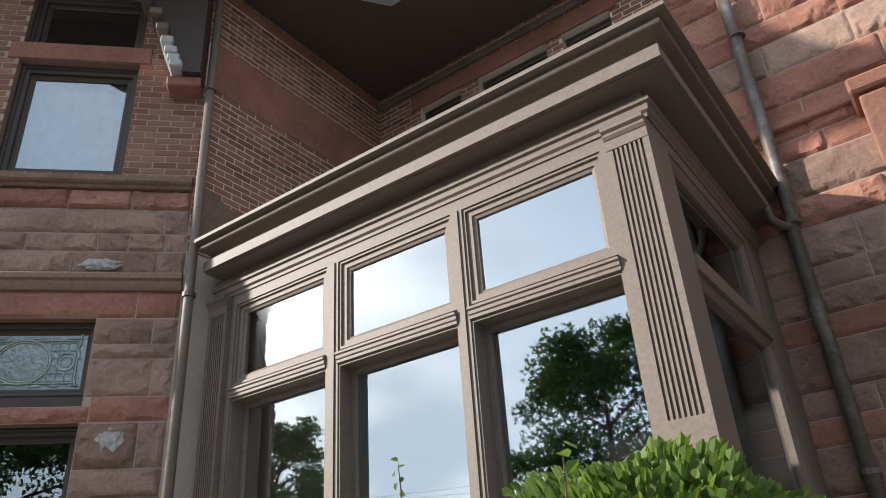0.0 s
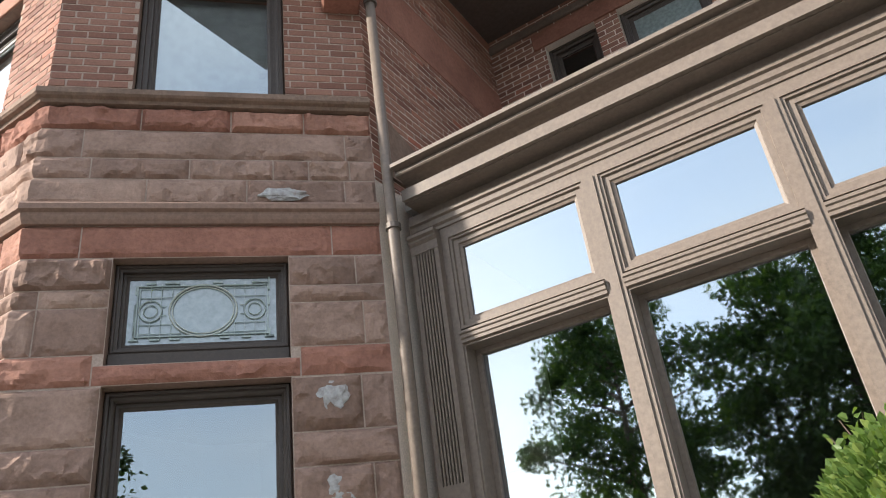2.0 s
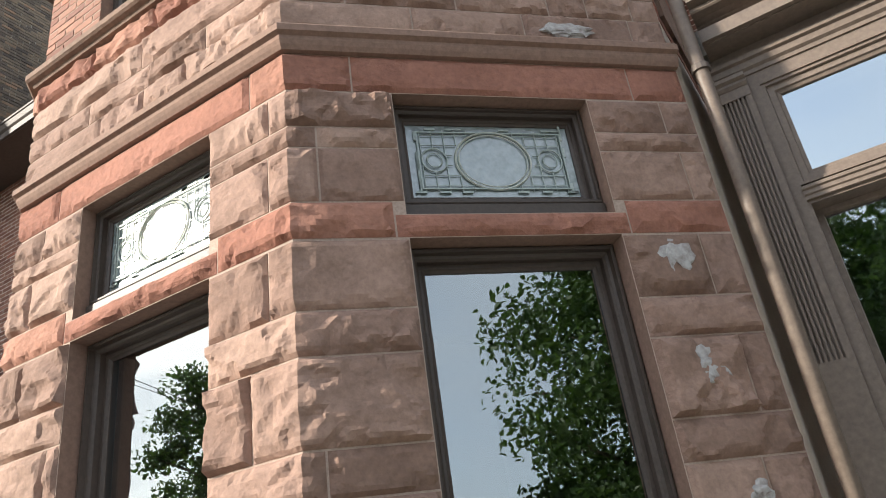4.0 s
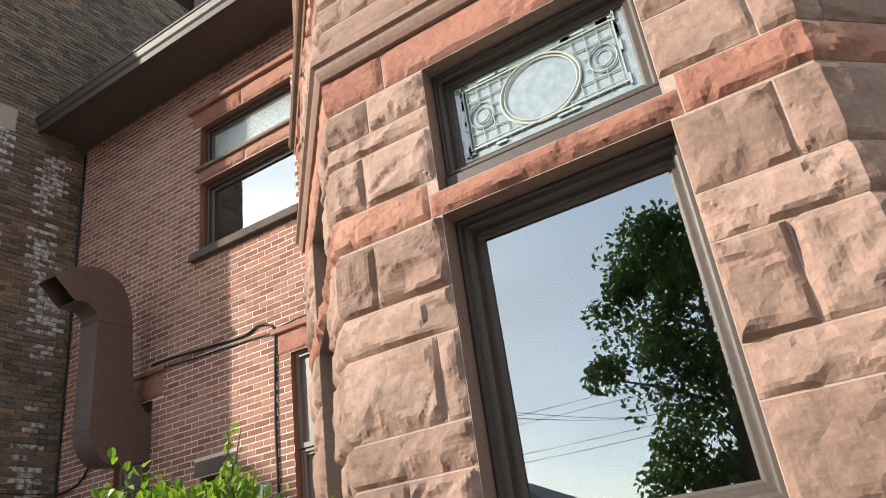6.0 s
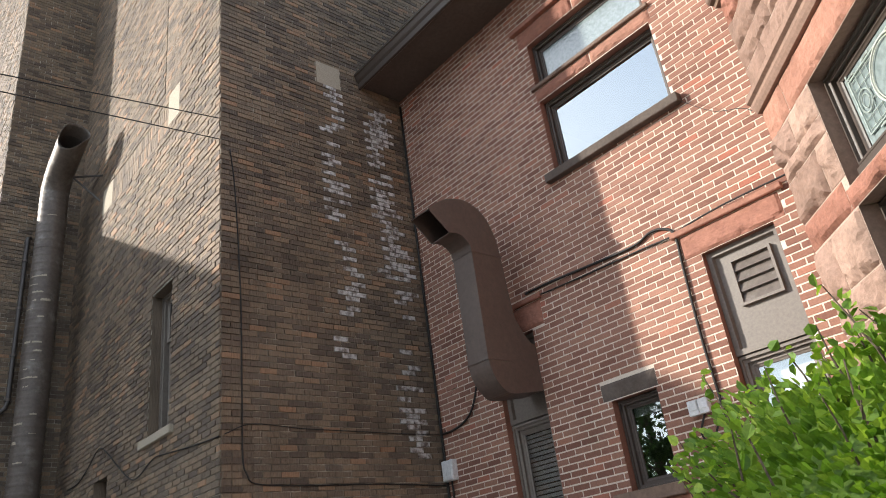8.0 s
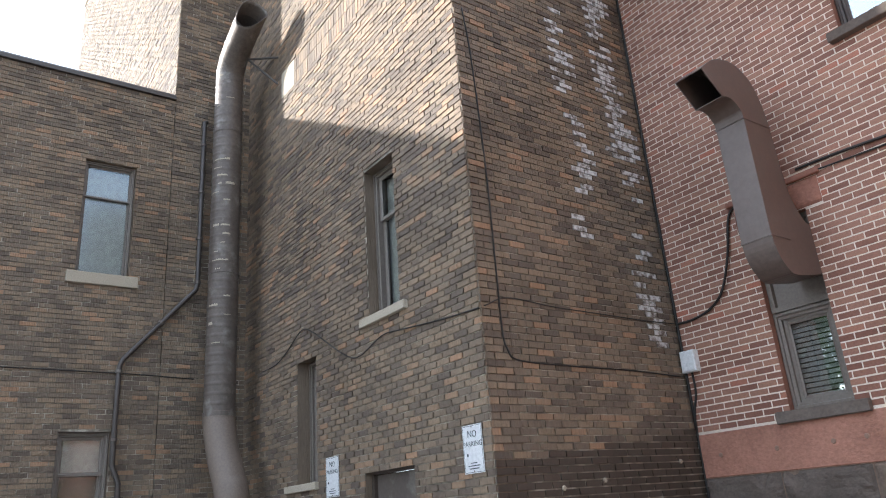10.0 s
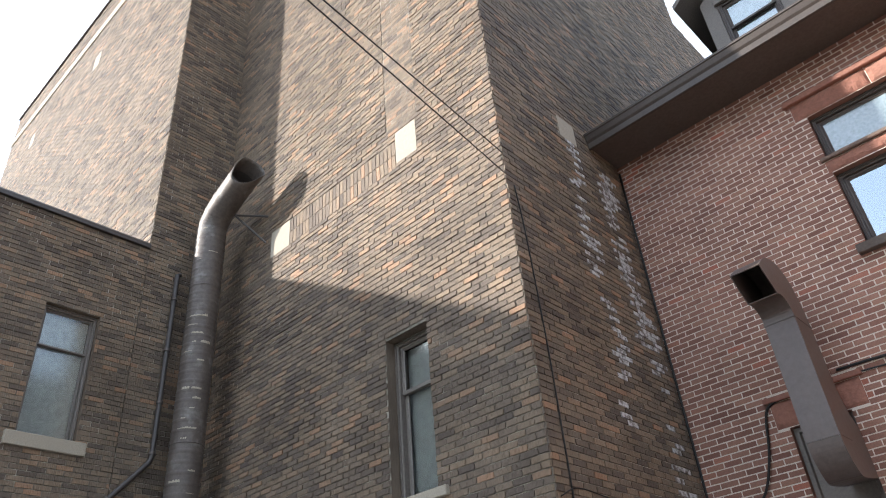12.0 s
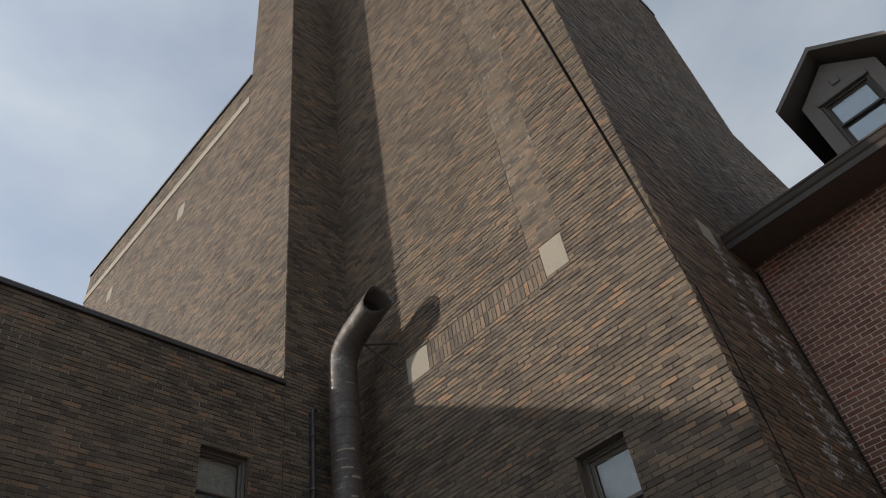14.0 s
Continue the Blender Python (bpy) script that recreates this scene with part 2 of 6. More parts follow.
def opal_glass(name, stops):
    """Pressed, milky glass: a dim body under a soft, uneven gloss."""
    m, nt, bs = nodes_of(name)
    geo = nt.nodes.new("ShaderNodeNewGeometry")
    n1 = node(nt, "ShaderNodeTexNoise", Scale=26.0, Detail=4.0)
    nt.links.new(geo.outputs["Position"], n1.inputs["Vector"])
    r = ramp_of(nt, stops)
    nt.links.new(n1.outputs["Fac"], r.inputs["Fac"])
    nt.links.new(r.outputs["Color"], bs.inputs["Base Color"])
    bs.inputs["Roughness"].default_value = 0.16
    bs.inputs["Specular IOR Level"].default_value = 1.0
    bs.inputs["IOR"].default_value = 1.8
    b = node(nt, "ShaderNodeBump", Strength=0.16, Distance=0.02)
    nt.links.new(n1.outputs["Fac"], b.inputs["Height"])
    nt.links.new(b.outputs[0], bs.inputs["Normal"])
    return m


M["leaded_glass"] = opal_glass("leaded_glass", [(0.3, (0.17, 0.215, 0.215)), (0.7, (0.27, 0.325, 0.325))])

# ---- building helpers ----
S2 = math.sqrt(0.5)
GROUND = -0.1


class Face:
    """A wall's outer plane: its origin in plan, the way along it and the way out of it."""

    def __init__(self, o, d, n):
        self.o, self.d, self.n = Vector((*o, 0)), Vector((*d, 0)).normalized(), Vector((*n, 0)).normalized()

    def at(self, u, z, out=0.0):
        return self.o + u * self.d + out * self.n + Vector((0, 0, z))

    def matrix(self, u, z, out=0.0):
        m = Matrix((self.d, -self.n, Vector((0, 0, 1)))).transposed().to_4x4()
        m.translation = self.at(u, z, out)
        return m

    def flipped(self):
        return self.d.cross(-self.n).z < 0


def mesh_from(name, verts, faces, mat, smooth=False):
    me = bpy.data.meshes.new(name)
    me.from_pydata([tuple(v) for v in verts], [], faces)
    me.materials.append(mat)
    if smooth:
        me.polygons.foreach_set("use_smooth", [True] * len(me.polygons))
    me.update()
    return me


def fixed(bm):
    bmesh.ops.recalc_face_normals(bm, faces=bm.faces)
    return bm


def part(name, bm, mat, parent=None, label="", smooth=False):
    """Links a bmesh as one mesh object, under a thing or a part."""
    me = bpy.data.meshes.new(name)
    fixed(bm).to_mesh(me)
    bm.free()
    me.materials.append(mat)
    if smooth:
        me.polygons.foreach_set("use_smooth", [True] * len(me.polygons))
    ob = new(name, me)
    ob.parent = parent
    if label:
        tagged(ob, label)
    return ob


def thing(name, label, category, at=(0, 0, 0), group="", kind=""):
    """An Empty that holds the parts of a thing. Its parts are built in world coordinates."""
    return tagged(new(name), label, category, group, kind)


def hexa(bm, p):
    """A box from its eight corners: four below or behind, four above or before, in the same order."""
    v = [bm.verts.new(q) for q in p]
    for f in ((0, 1, 2, 3), (4, 5, 6, 7), (0, 1, 5, 4), (1, 2, 6, 5), (2, 3, 7, 6), (3, 0, 4, 7)):
        bm.faces.new([v[i] for i in f])
    return v


def slab(bm, f, u0, u1, z0, z1, a, b):
    """A box on a wall's face, from a to b metres out of it."""
    return hexa(bm, [f.at(u0, z0, a), f.at(u1, z0, a), f.at(u1, z1, a), f.at(u0, z1, a), f.at(u0, z0, b), f.at(u1, z0, b), f.at(u1, z1, b), f.at(u0, z1, b)])


def box(bm, x0, x1, y0, y1, z0, z1):
    return hexa(bm, [(x0, y0, z0), (x1, y0, z0), (x1, y1, z0), (x0, y1, z0), (x0, y0, z1), (x1, y0, z1), (x1, y1, z1), (x0, y1, z1)])


def bevelled(bm, width, segments=1):
    bmesh.ops.bevel(bm, geom=list(bm.edges), offset=width, segments=segments, affect="EDGES", profile=0.6)
    return bm


def ring(bm, f, u0, u1, z0, z1, profile):
    """A mitred frame round a rectangle. profile: inset from the rectangle and metres out, from outside to inside."""
    loops = [[bm.verts.new(f.at(u, z, o)) for u, z in ((u0 + i, z0 + i), (u1 - i, z0 + i), (u1 - i, z1 - i), (u0 + i, z1 - i))] for i, o in profile]
    for a, b in zip(loops, loops[1:]):
        for k in range(4):
            bm.faces.new((a[k], a[(k + 1) % 4], b[(k + 1) % 4], b[k]))
    return bm


def sweep(bm, points, profile, closed=False):
    """A moulding along a line in plan, mitred. profile: metres out to the right of the line, and height; a closed section."""
    pts = [Vector(p) for p in points]
    rows = []
    for i, p in enumerate(pts):
        a = (p - pts[i - 1]).normalized() if i or closed else None
        b = (pts[(i + 1) % len(pts)] - p).normalized() if i < len(pts) - 1 or closed else None
        a, b = a or b, b or a
        na, nb = Vector((a.y, -a.x)), Vector((b.y, -b.x))
        m = (na + nb).normalized()
        m = m / max(0.3, m.dot(na))
        rows.append([bm.verts.new((p.x + m.x * o, p.y + m.y * o, z)) for o, z in profile])
    n = len(profile)
    for a, b in zip(rows, rows[1:] + (rows[:1] if closed else [])):
        for k in range(n):
            bm.faces.new((a[k], a[(k + 1) % n], b[(k + 1) % n], b[k]))
    if not closed:
        bm.faces.new(rows[0])
        bm.faces.new(rows[-1])
    return bm


def tube(bm, path, radius, sides=10, cap=True):
    """A round bar along a line in space; radius is one number or one for each point."""
    pts = [Vector(p) for p in path]
    radii = radius if isinstance(radius, (list, tuple)) else [radius] * len(pts)
    rows, ref = [], None
    for i, p in enumerate(pts):
        d = (pts[min(i + 1, len(pts) - 1)] - pts[max(i - 1, 0)]).normalized()
        if ref is None:
            ref = d.orthogonal().normalized()
        ref = (ref - d * ref.dot(d)).normalized()
        side = d.cross(ref)
        rows.append([bm.verts.new(p + radii[i] * (math.cos(a) * ref + math.sin(a) * side)) for a in (2 * math.pi * k / sides for k in range(sides))])
    for a, b in zip(rows, rows[1:]):
        for k in range(sides):
            bm.faces.new((a[k], a[(k + 1) % sides], b[(k + 1) % sides], b[k]))
    if cap:
        bm.faces.new(rows[0])
        bm.faces.new(rows[-1])
    return bm


def curve_points(points, steps=8):
    """A smooth line through the points."""
    p = [Vector(q) for q in points]
    p = [2 * p[0] - p[1], *p, 2 * p[-1] - p[-2]]
    out = []
    for a, b, c, d in zip(p, p[1:], p[2:], p[3:]):
        for k in range(steps):
            t = k / steps
            out.append(0.5 * (2 * b + (c - a) * t + (2 * a - 5 * b + 4 * c - d) * t * t + (3 * b - a - 3 * c + d) * t ** 3))
    return out + [p[-2]]


def wall(name, f, length, z0, z1, openings, mat, label, thick=0.3, u_start=0.0, jamb=None):
    """A wall with thickness, and openings (u0, u1, z0, z1) that go through it."""
    us = sorted({u_start, length, *(min(max(v, u_start), length) for o in openings for v in o[:2])})
    zs = sorted({z0, z1, *(min(max(v, z0), z1) for o in openings for v in o[2:])})
    solid = {(i, k) for i in range(len(us) - 1) for k in range(len(zs) - 1)
             if not any(o[0] <= (us[i] + us[i + 1]) / 2 <= o[1] and o[2] <= (zs[k] + zs[k + 1]) / 2 <= o[3] for o in openings)}
    bm = bmesh.new()
    cache = {}

    def vert(i, k, b):
        if (i, k, b) not in cache:
            cache[i, k, b] = bm.verts.new(f.at(us[i], zs[k], -thick * b))
        return cache[i, k, b]

    for i, k in solid:
        for b in (0, 1):
            bm.faces.new([vert(i, k, b), vert(i + 1, k, b), vert(i + 1, k + 1, b), vert(i, k + 1, b)])
        for di, dk, e in ((-1, 0, ((i, k), (i, k + 1))), (1, 0, ((i + 1, k), (i + 1, k + 1))), (0, -1, ((i, k), (i + 1, k))), (0, 1, ((i, k + 1), (i + 1, k + 1)))):
            if (i + di, k + dk) not in solid:
                (a, c), (g, h) = e
                bm.faces.new([vert(a, c, 0), vert(g, h, 0), vert(g, h, 1), vert(a, c, 1)])
    ob = part(name, bm, mat)
    if jamb:
        ob.data.materials.append(jamb)
        for pl in ob.data.polygons:
            if abs(pl.normal.dot(f.n)) < 0.5:
                pl.material_index = 1
    return tagged(ob, label, "wall", kind="structure")


def brick_cells(length, z0, z1, openings, course=0.068, brick=0.213, joint=0.0145, u_start=0.0, seed=1, bond=None):
    """The bricks of a wall as (u0, u1, z0, z1, whole), cut at openings and ends."""
    rng = random.Random(seed)
    cells = []
    k0, k1 = math.floor(z0 / course), math.ceil(z1 / course)
    for k in range(k0, k1):
        a, b = max(k * course + joint / 2, z0), min((k + 1) * course - joint / 2, z1)
        if b - a < 0.015:
            continue
        mid = (a + b) / 2
        cuts = sorted((o[0], o[1]) for o in openings if o[2] < mid < o[3])
        spans, u = [], u_start
        for o0, o1 in cuts:
            if o0 > u:
                spans.append((u, min(o0, length)))
            u = max(u, o1)
        if u < length:
            spans.append((u, length))
        header = bond and k % bond == 0
        step = brick / 2 if header else brick
        shift = (k % 2) * brick / 2 + rng.uniform(-0.006, 0.006)
        for s0, s1 in spans:
            n = math.floor((s0 - shift) / step)
            while shift + n * step < s1:
                c, d = shift + n * step + joint / 2, shift + (n + 1) * step - joint / 2
                e, g = max(c, s0), min(d, s1)
                if g - e > 0.025:
                    cells.append((e, g, a, b, abs(g - e - d + c) < 1e-6 and not header and b - a > course - joint - 1e-4))
                n += 1
    return cells


def brick_mesh(name, f, cells, mats, proud=0.004, seed=3, pick=None):
    """Many bricks joined: five faces each, a little uneven."""
    rng = np.random.default_rng(seed)
    c = np.array([q[:4] for q in cells])
    n = len(c)
    o, d, w = (np.array(v) for v in (f.o, f.d, f.n))
    out = proud + rng.uniform(-0.0015, 0.002, (n, 1)) * (3.2 if proud > 0.006 else 1.0)
    tilt = rng.uniform(-0.0007, 0.0007, (n, 4)) * (3.0 if proud > 0.006 else 1.0)
    uu = c[:, [0, 1, 1, 0]] + rng.uniform(-0.0012, 0.0012, (n, 4))
    zz = c[:, [2, 2, 3, 3]] + rng.uniform(-0.0012, 0.0012, (n, 4))
    front = o + uu[..., None] * d + (out + tilt)[..., None] * w + zz[..., None] * np.array((0, 0, 1.0))
    back = o + uu[..., None] * d - 0.004 * w + zz[..., None] * np.array((0, 0, 1.0))
    verts = np.concatenate([back, front], 1).reshape(-1, 3)
    quad = np.array([(4, 5, 6, 7), (0, 1, 5, 4), (1, 2, 6, 5), (2, 3, 7, 6), (3, 0, 4, 7)])
    if f.flipped():
        quad = quad[:, ::-1]
    loops = (np.arange(n)[:, None, None] * 8 + quad[None]).reshape(-1)
    me = bpy.data.meshes.new(name)
    me.vertices.add(n * 8)
    me.vertices.foreach_set("co", verts.astype(np.float32).reshape(-1))
    me.loops.add(len(loops))
    me.loops.foreach_set("vertex_index", loops.astype(np.int32))
    me.polygons.add(n * 5)
    me.polygons.foreach_set("loop_start", (np.arange(n * 5) * 4).astype(np.int32))
    for m in mats:
        me.materials.append(m)
    if pick is not None:
        me.polygons.foreach_set("material_index", np.repeat(np.array([pick(q) for q in cells], dtype=np.int32), 5))
    me.polygons.foreach_set("use_smooth", [False] * (n * 5))
    me.update(calc_edges=True)
    me.validate()
    return me


BRICK_MESHES = {}


def lay_bricks(owner, f, cells, mats, near, seed, pick=None, proud=0.004):
    """Bricks on a wall: whole ones within the stretch near (u0, u1, z0, z1), 300 at most, as pieces, the rest joined."""
    rng = random.Random(seed)
    mine, rest = [], []
    for q in cells:
        inside = near and q[4] and near[0] <= q[0] and q[1] <= near[1] and near[2] <= q[2] and q[3] <= near[3]
        if inside and len(mine) < 300 and (pick is None or pick(q) == 0):
            mine.append(q)
        else:
            rest.append(q)
    for q in mine:
        w, h = round(q[1] - q[0], 4), round(q[3] - q[2], 4)
        key = (mats[0].name, w, h, rng.randrange(4))
        if key not in BRICK_MESHES:
            bm = bmesh.new()
            e = [rng.uniform(-0.0015, 0.0015) for _ in range(8)]
            hexa(bm, [(-w / 2, 0.004, -h / 2), (w / 2, 0.004, -h / 2), (w / 2, 0.004, h / 2), (-w / 2, 0.004, h / 2),
                      (-w / 2 + e[0], -proud + e[1], -h / 2 + e[2]), (w / 2 + e[3], -proud + e[4], -h / 2 + e[5]), (w / 2 + e[6], -proud - e[1], h / 2), (-w / 2, -proud + e[7], h / 2)])
            me = bpy.data.meshes.new("brick")
            fixed(bm).to_mesh(me)
            bm.free()
            me.materials.append(mats[0])
            BRICK_MESHES[key] = me
        ob = new("brick", BRICK_MESHES[key])
        ob.matrix_world = f.matrix((q[0] + q[1]) / 2, (q[2] + q[3]) / 2, rng.uniform(-0.001, 0.0015))
        ob.parent = owner
    ob = new("brickwork", brick_mesh("brickwork", f, rest, mats, proud, seed, pick))
    ob.parent = owner
    tagged(ob, kind="stuff")


def rock_stone(f, u0, u1, z0, z1, mat, owner, seed, depth=0.045, mitre=(0, 0), name="stone", rough=False, cell=0.026):
    """A rock-faced block: pitched margins, a nearly level split face, and scooped chips along its edges; a rough one is broken all over."""
    j = 0.005
    a, b, c, d = u0 + (0 if mitre[0] else j), u1 - (0 if mitre[1] else j), z0 + j, z1 - j
    nu, nz = max(6, min(48, round((b - a) / cell))), max(6, min(24, round((d - c) / cell)))
    rng = random.Random(seed * 17 + 5)
    off = Vector((seed * 7.31, seed * 3.17, seed * 1.91))
    chips = []
    for _ in range(rng.randint(7, 10) if rough else rng.randint(4, 7) + round((b - a) * 5)):
        side = rng.choice(("low", "low", "left", "right", "high"))
        s, t = rng.random(), rng.random()
        cu, cz, du, dz = {"low": (a + (b - a) * s, c, 0, 1), "high": (a + (b - a) * s, d, 0, -1), "left": (a, c + (d - c) * t, 1, 0), "right": (b, c + (d - c) * t, -1, 0)}[side]
        if rough:
            cu, cz = a + (b - a) * s, c + (d - c) * t
        turn = rng.uniform(-0.7, 0.7) if not rough else rng.uniform(0, 6.28)
        du, dz = du * math.cos(turn) - dz * math.sin(turn), du * math.sin(turn) + dz * math.cos(turn)
        chips.append((cu, cz, du, dz, rng.uniform(0.3, 0.75) if rough else rng.uniform(-0.1, 0.3), rng.uniform(0.25, 0.9) if rough else rng.uniform(0.16, 0.6), rng.uniform(4, 22) if rough else rng.uniform(3, 22)))
    lean_u, lean_z = rng.uniform(-0.25, 0.25), rng.uniform(-0.1, 0.3)
    verts, faces = [], []
    for k in range(nz + 1):
        for i in range(nu + 1):
            s, t = i / nu, k / nz
            u, z = a + (b - a) * s, c + (d - c) * t
            q = Vector((u * 5.0, z * 6.5, 0)) + off
            n1, n2 = noise.noise(q), noise.noise(q * 3.1)
            inset = max(0.0, min(9.0 if mitre[0] else u - a, 9.0 if mitre[1] else b - u, z - c, d - z))
            h = depth * ((1.15 if rough else 0.74) + 0.36 * n1 + 0.12 * n2 + 0.2 * abs(noise.noise(q * 2.0 + Vector((1, 4, 6)))) + lean_u * (s - 0.5) + lean_z * (0.5 - t))
            wob = 0.022 * noise.noise(q * 1.7 + Vector((3, 1, 8))) + 0.010 * noise.noise(q * 5.3)
            for cu, cz, du, dz, base, slope, side in chips:
                x, y = u - cu, z - cz
                along = x * du + y * dz + wob
                if along < 0.16:
                    across = x * dz - y * du + wob
                    h = min(h, depth * base + slope * (along if along > 0 else -0.35 * along) + side * across * across)
            wide = 0.020 + 0.075 * abs(noise.noise(q * 0.9 + Vector((5, 5, 2)))) + 0.012 * n2
            o = 0.003 + max(0.0, 0.82 * h) * min(1.0, inset / wide) ** 0.62
            for at, rim_u, sign in ((mitre[0], u - a, -1), (mitre[1], b - u, 1)):
                if at and rim_u < 0.05:
                    edge = 0.003 + 0.028 * (0.8 + 0.35 * noise.noise(Vector((z * 13, 2.5, 7.0))) + 0.25 * noise.noise(Vector((z * 31, 9.5, 1.0)))) * min(1.0, max(0.0, min(z - c, d - z)) / 0.03) ** 0.75
                    o = edge + (o - edge) * rim_u / 0.05
            m = 0.0
            if i == 0 and mitre[0]:
                m = -mitre[0] * o
            if i == nu and mitre[1]:
                m = mitre[1] * o
            if 0 < i < nu and 0 < k < nz:
                u += n2 * 0.25 * (b - a) / nu
                z += noise.noise(q * 3 + Vector((2, 8, 5))) * 0.25 * (d - c) / nz
            verts.append(f.at(u + m, z, o))
    w = nu + 1
    for k in range(nz):
        for i in range(nu):
            p = k * w + i
            if (i + k + seed) % 2:
                faces += [(p, p + 1, p + w + 1), (p, p + w + 1, p + w)]
            else:
                faces += [(p, p + 1, p + w), (p + 1, p + w + 1, p + w)]
    rim = [i for i in range(w)] + [k * w + nu for k in range(1, nz + 1)] + [nz * w + i for i in range(nu - 1, -1, -1)] + [k * w for k in range(nz - 1, 0, -1)]
    base = len(verts)
    for r in rim:
        i, k = r % w, r // w
        verts.append(f.at(a + (b - a) * i / nu, c + (d - c) * k / nz, -0.01))
    n = len(rim)
    for q in range(n):
        faces.append((rim[q], base + q, base + (q + 1) % n, rim[(q + 1) % n]))
    if f.flipped():
        faces = [g[::-1] for g in faces]
    ob = new(name, mesh_from(name, verts, faces, mat))
    ob.parent = owner
    return ob


def pane_part(f, bm, mat, parent):
    """A pane whose outer face carries the gloss; its other faces are clear."""
    ob = part("pane", bm, mat, parent)
    ob.data.materials.append(M["clear"])
    for pl in ob.data.polygons:
        if pl.normal.dot(f.n) < 0.5:
            pl.material_index = 1
    ob.visible_shadow = False
    return ob


def window(name, f, u0, u1, z0, z1, label, mat, setback=0.14, casing=0.05, sash=0.055, glass="glass", mid=None, blind=None, room=1.2, slats=False, deep=0.0, subsill=0.0):
    """A timber window in an opening: casing, sash, pane, and what is behind it. mid: height of a meeting rail; blind: how far down a blind hangs."""
    top = thing(name, label, "window", kind="structure")
    s = setback
    if subsill:
        bm = bmesh.new()
        slab(bm, f, u0 + 0.003, u1 - 0.003, z0 + 0.003, z0 + subsill, -s - 0.1, -s + 0.055)
        part("subsill", bevelled(bm, 0.006), mat, top)
        z0 += subsill
    bm = bmesh.new()
    ring(bm, f, u0 + 0.003, u1 - 0.003, z0 + 0.003, z1 - 0.003, [(0, -s - 0.1 - deep), (0, -s + 0.03), (0.012, -s + 0.04), (casing * 0.5, -s + 0.04), (casing * 0.55, -s + 0.02 - deep * 0.45), (casing * 0.8, -s + 0.015 - deep * 0.45), (casing, -s + 0.015 - deep * 0.8), (casing, -s - 0.1 - deep)])
    part("window_frame", bm, mat, top)
    a, b, c, d = u0 + casing, u1 - casing, z0 + casing, z1 - casing
    lights = [(c, d, 0.0)] if mid is None else [(c, mid + sash / 2, 0.035), (mid - sash / 2, d, 0.0)]
    for c0, d0, back in lights:
        o = -s - 0.015 - deep - back
        bm = bmesh.new()
        ring(bm, f, a, b, c0, d0, [(0, o - 0.03), (0, o), (sash * 0.55, o), (sash * 0.7, o - 0.008), (sash, o - 0.014), (sash, o - 0.03)])
        sh = part("sash", bm, mat, top)
        bm = bmesh.new()
        slab(bm, f, a + sash - 0.005, b - sash + 0.005, c0 + sash - 0.005, d0 - sash + 0.005, o - 0.026, o - 0.022)
        pane_part(f, bm, M[glass], sh)
    if blind is not None:
        bm = bmesh.new()
        if slats:
            n = int((z1 - casing - blind) / 0.05)
            for k in range(n):
                zc = z1 - casing - 0.03 - k * 0.05
                slab(bm, f, a + 0.01, b - 0.01, zc - 0.02, zc + 0.016, -s - 0.09, -s - 0.085)
            part("slat_blind", bm, M["blind"], top)
        else:
            slab(bm, f, a + 0.01, b - 0.01, blind, d - 0.01, -s - 0.13, -s - 0.125)
            slab(bm, f, a + 0.01, b - 0.01, blind, blind + 0.025, -s - 0.137, -s - 0.12)
            part("roller_blind", bm, M["blind"], top)
    if room:
        bm = bmesh.new()
        e = 0.25
        vs = slab(bm, f, u0 - e, u1 + e, z0 - e, z1 + e, -s - 0.16 - deep, -s - 0.16 - deep - room)
        bmesh.ops.delete(bm, geom=[bm.faces[0]] if False else [fc for fc in bm.faces if all(v in vs[:4] for v in fc.verts)], context="FACES")
        part("room", bm, M["room"], top)
    return top


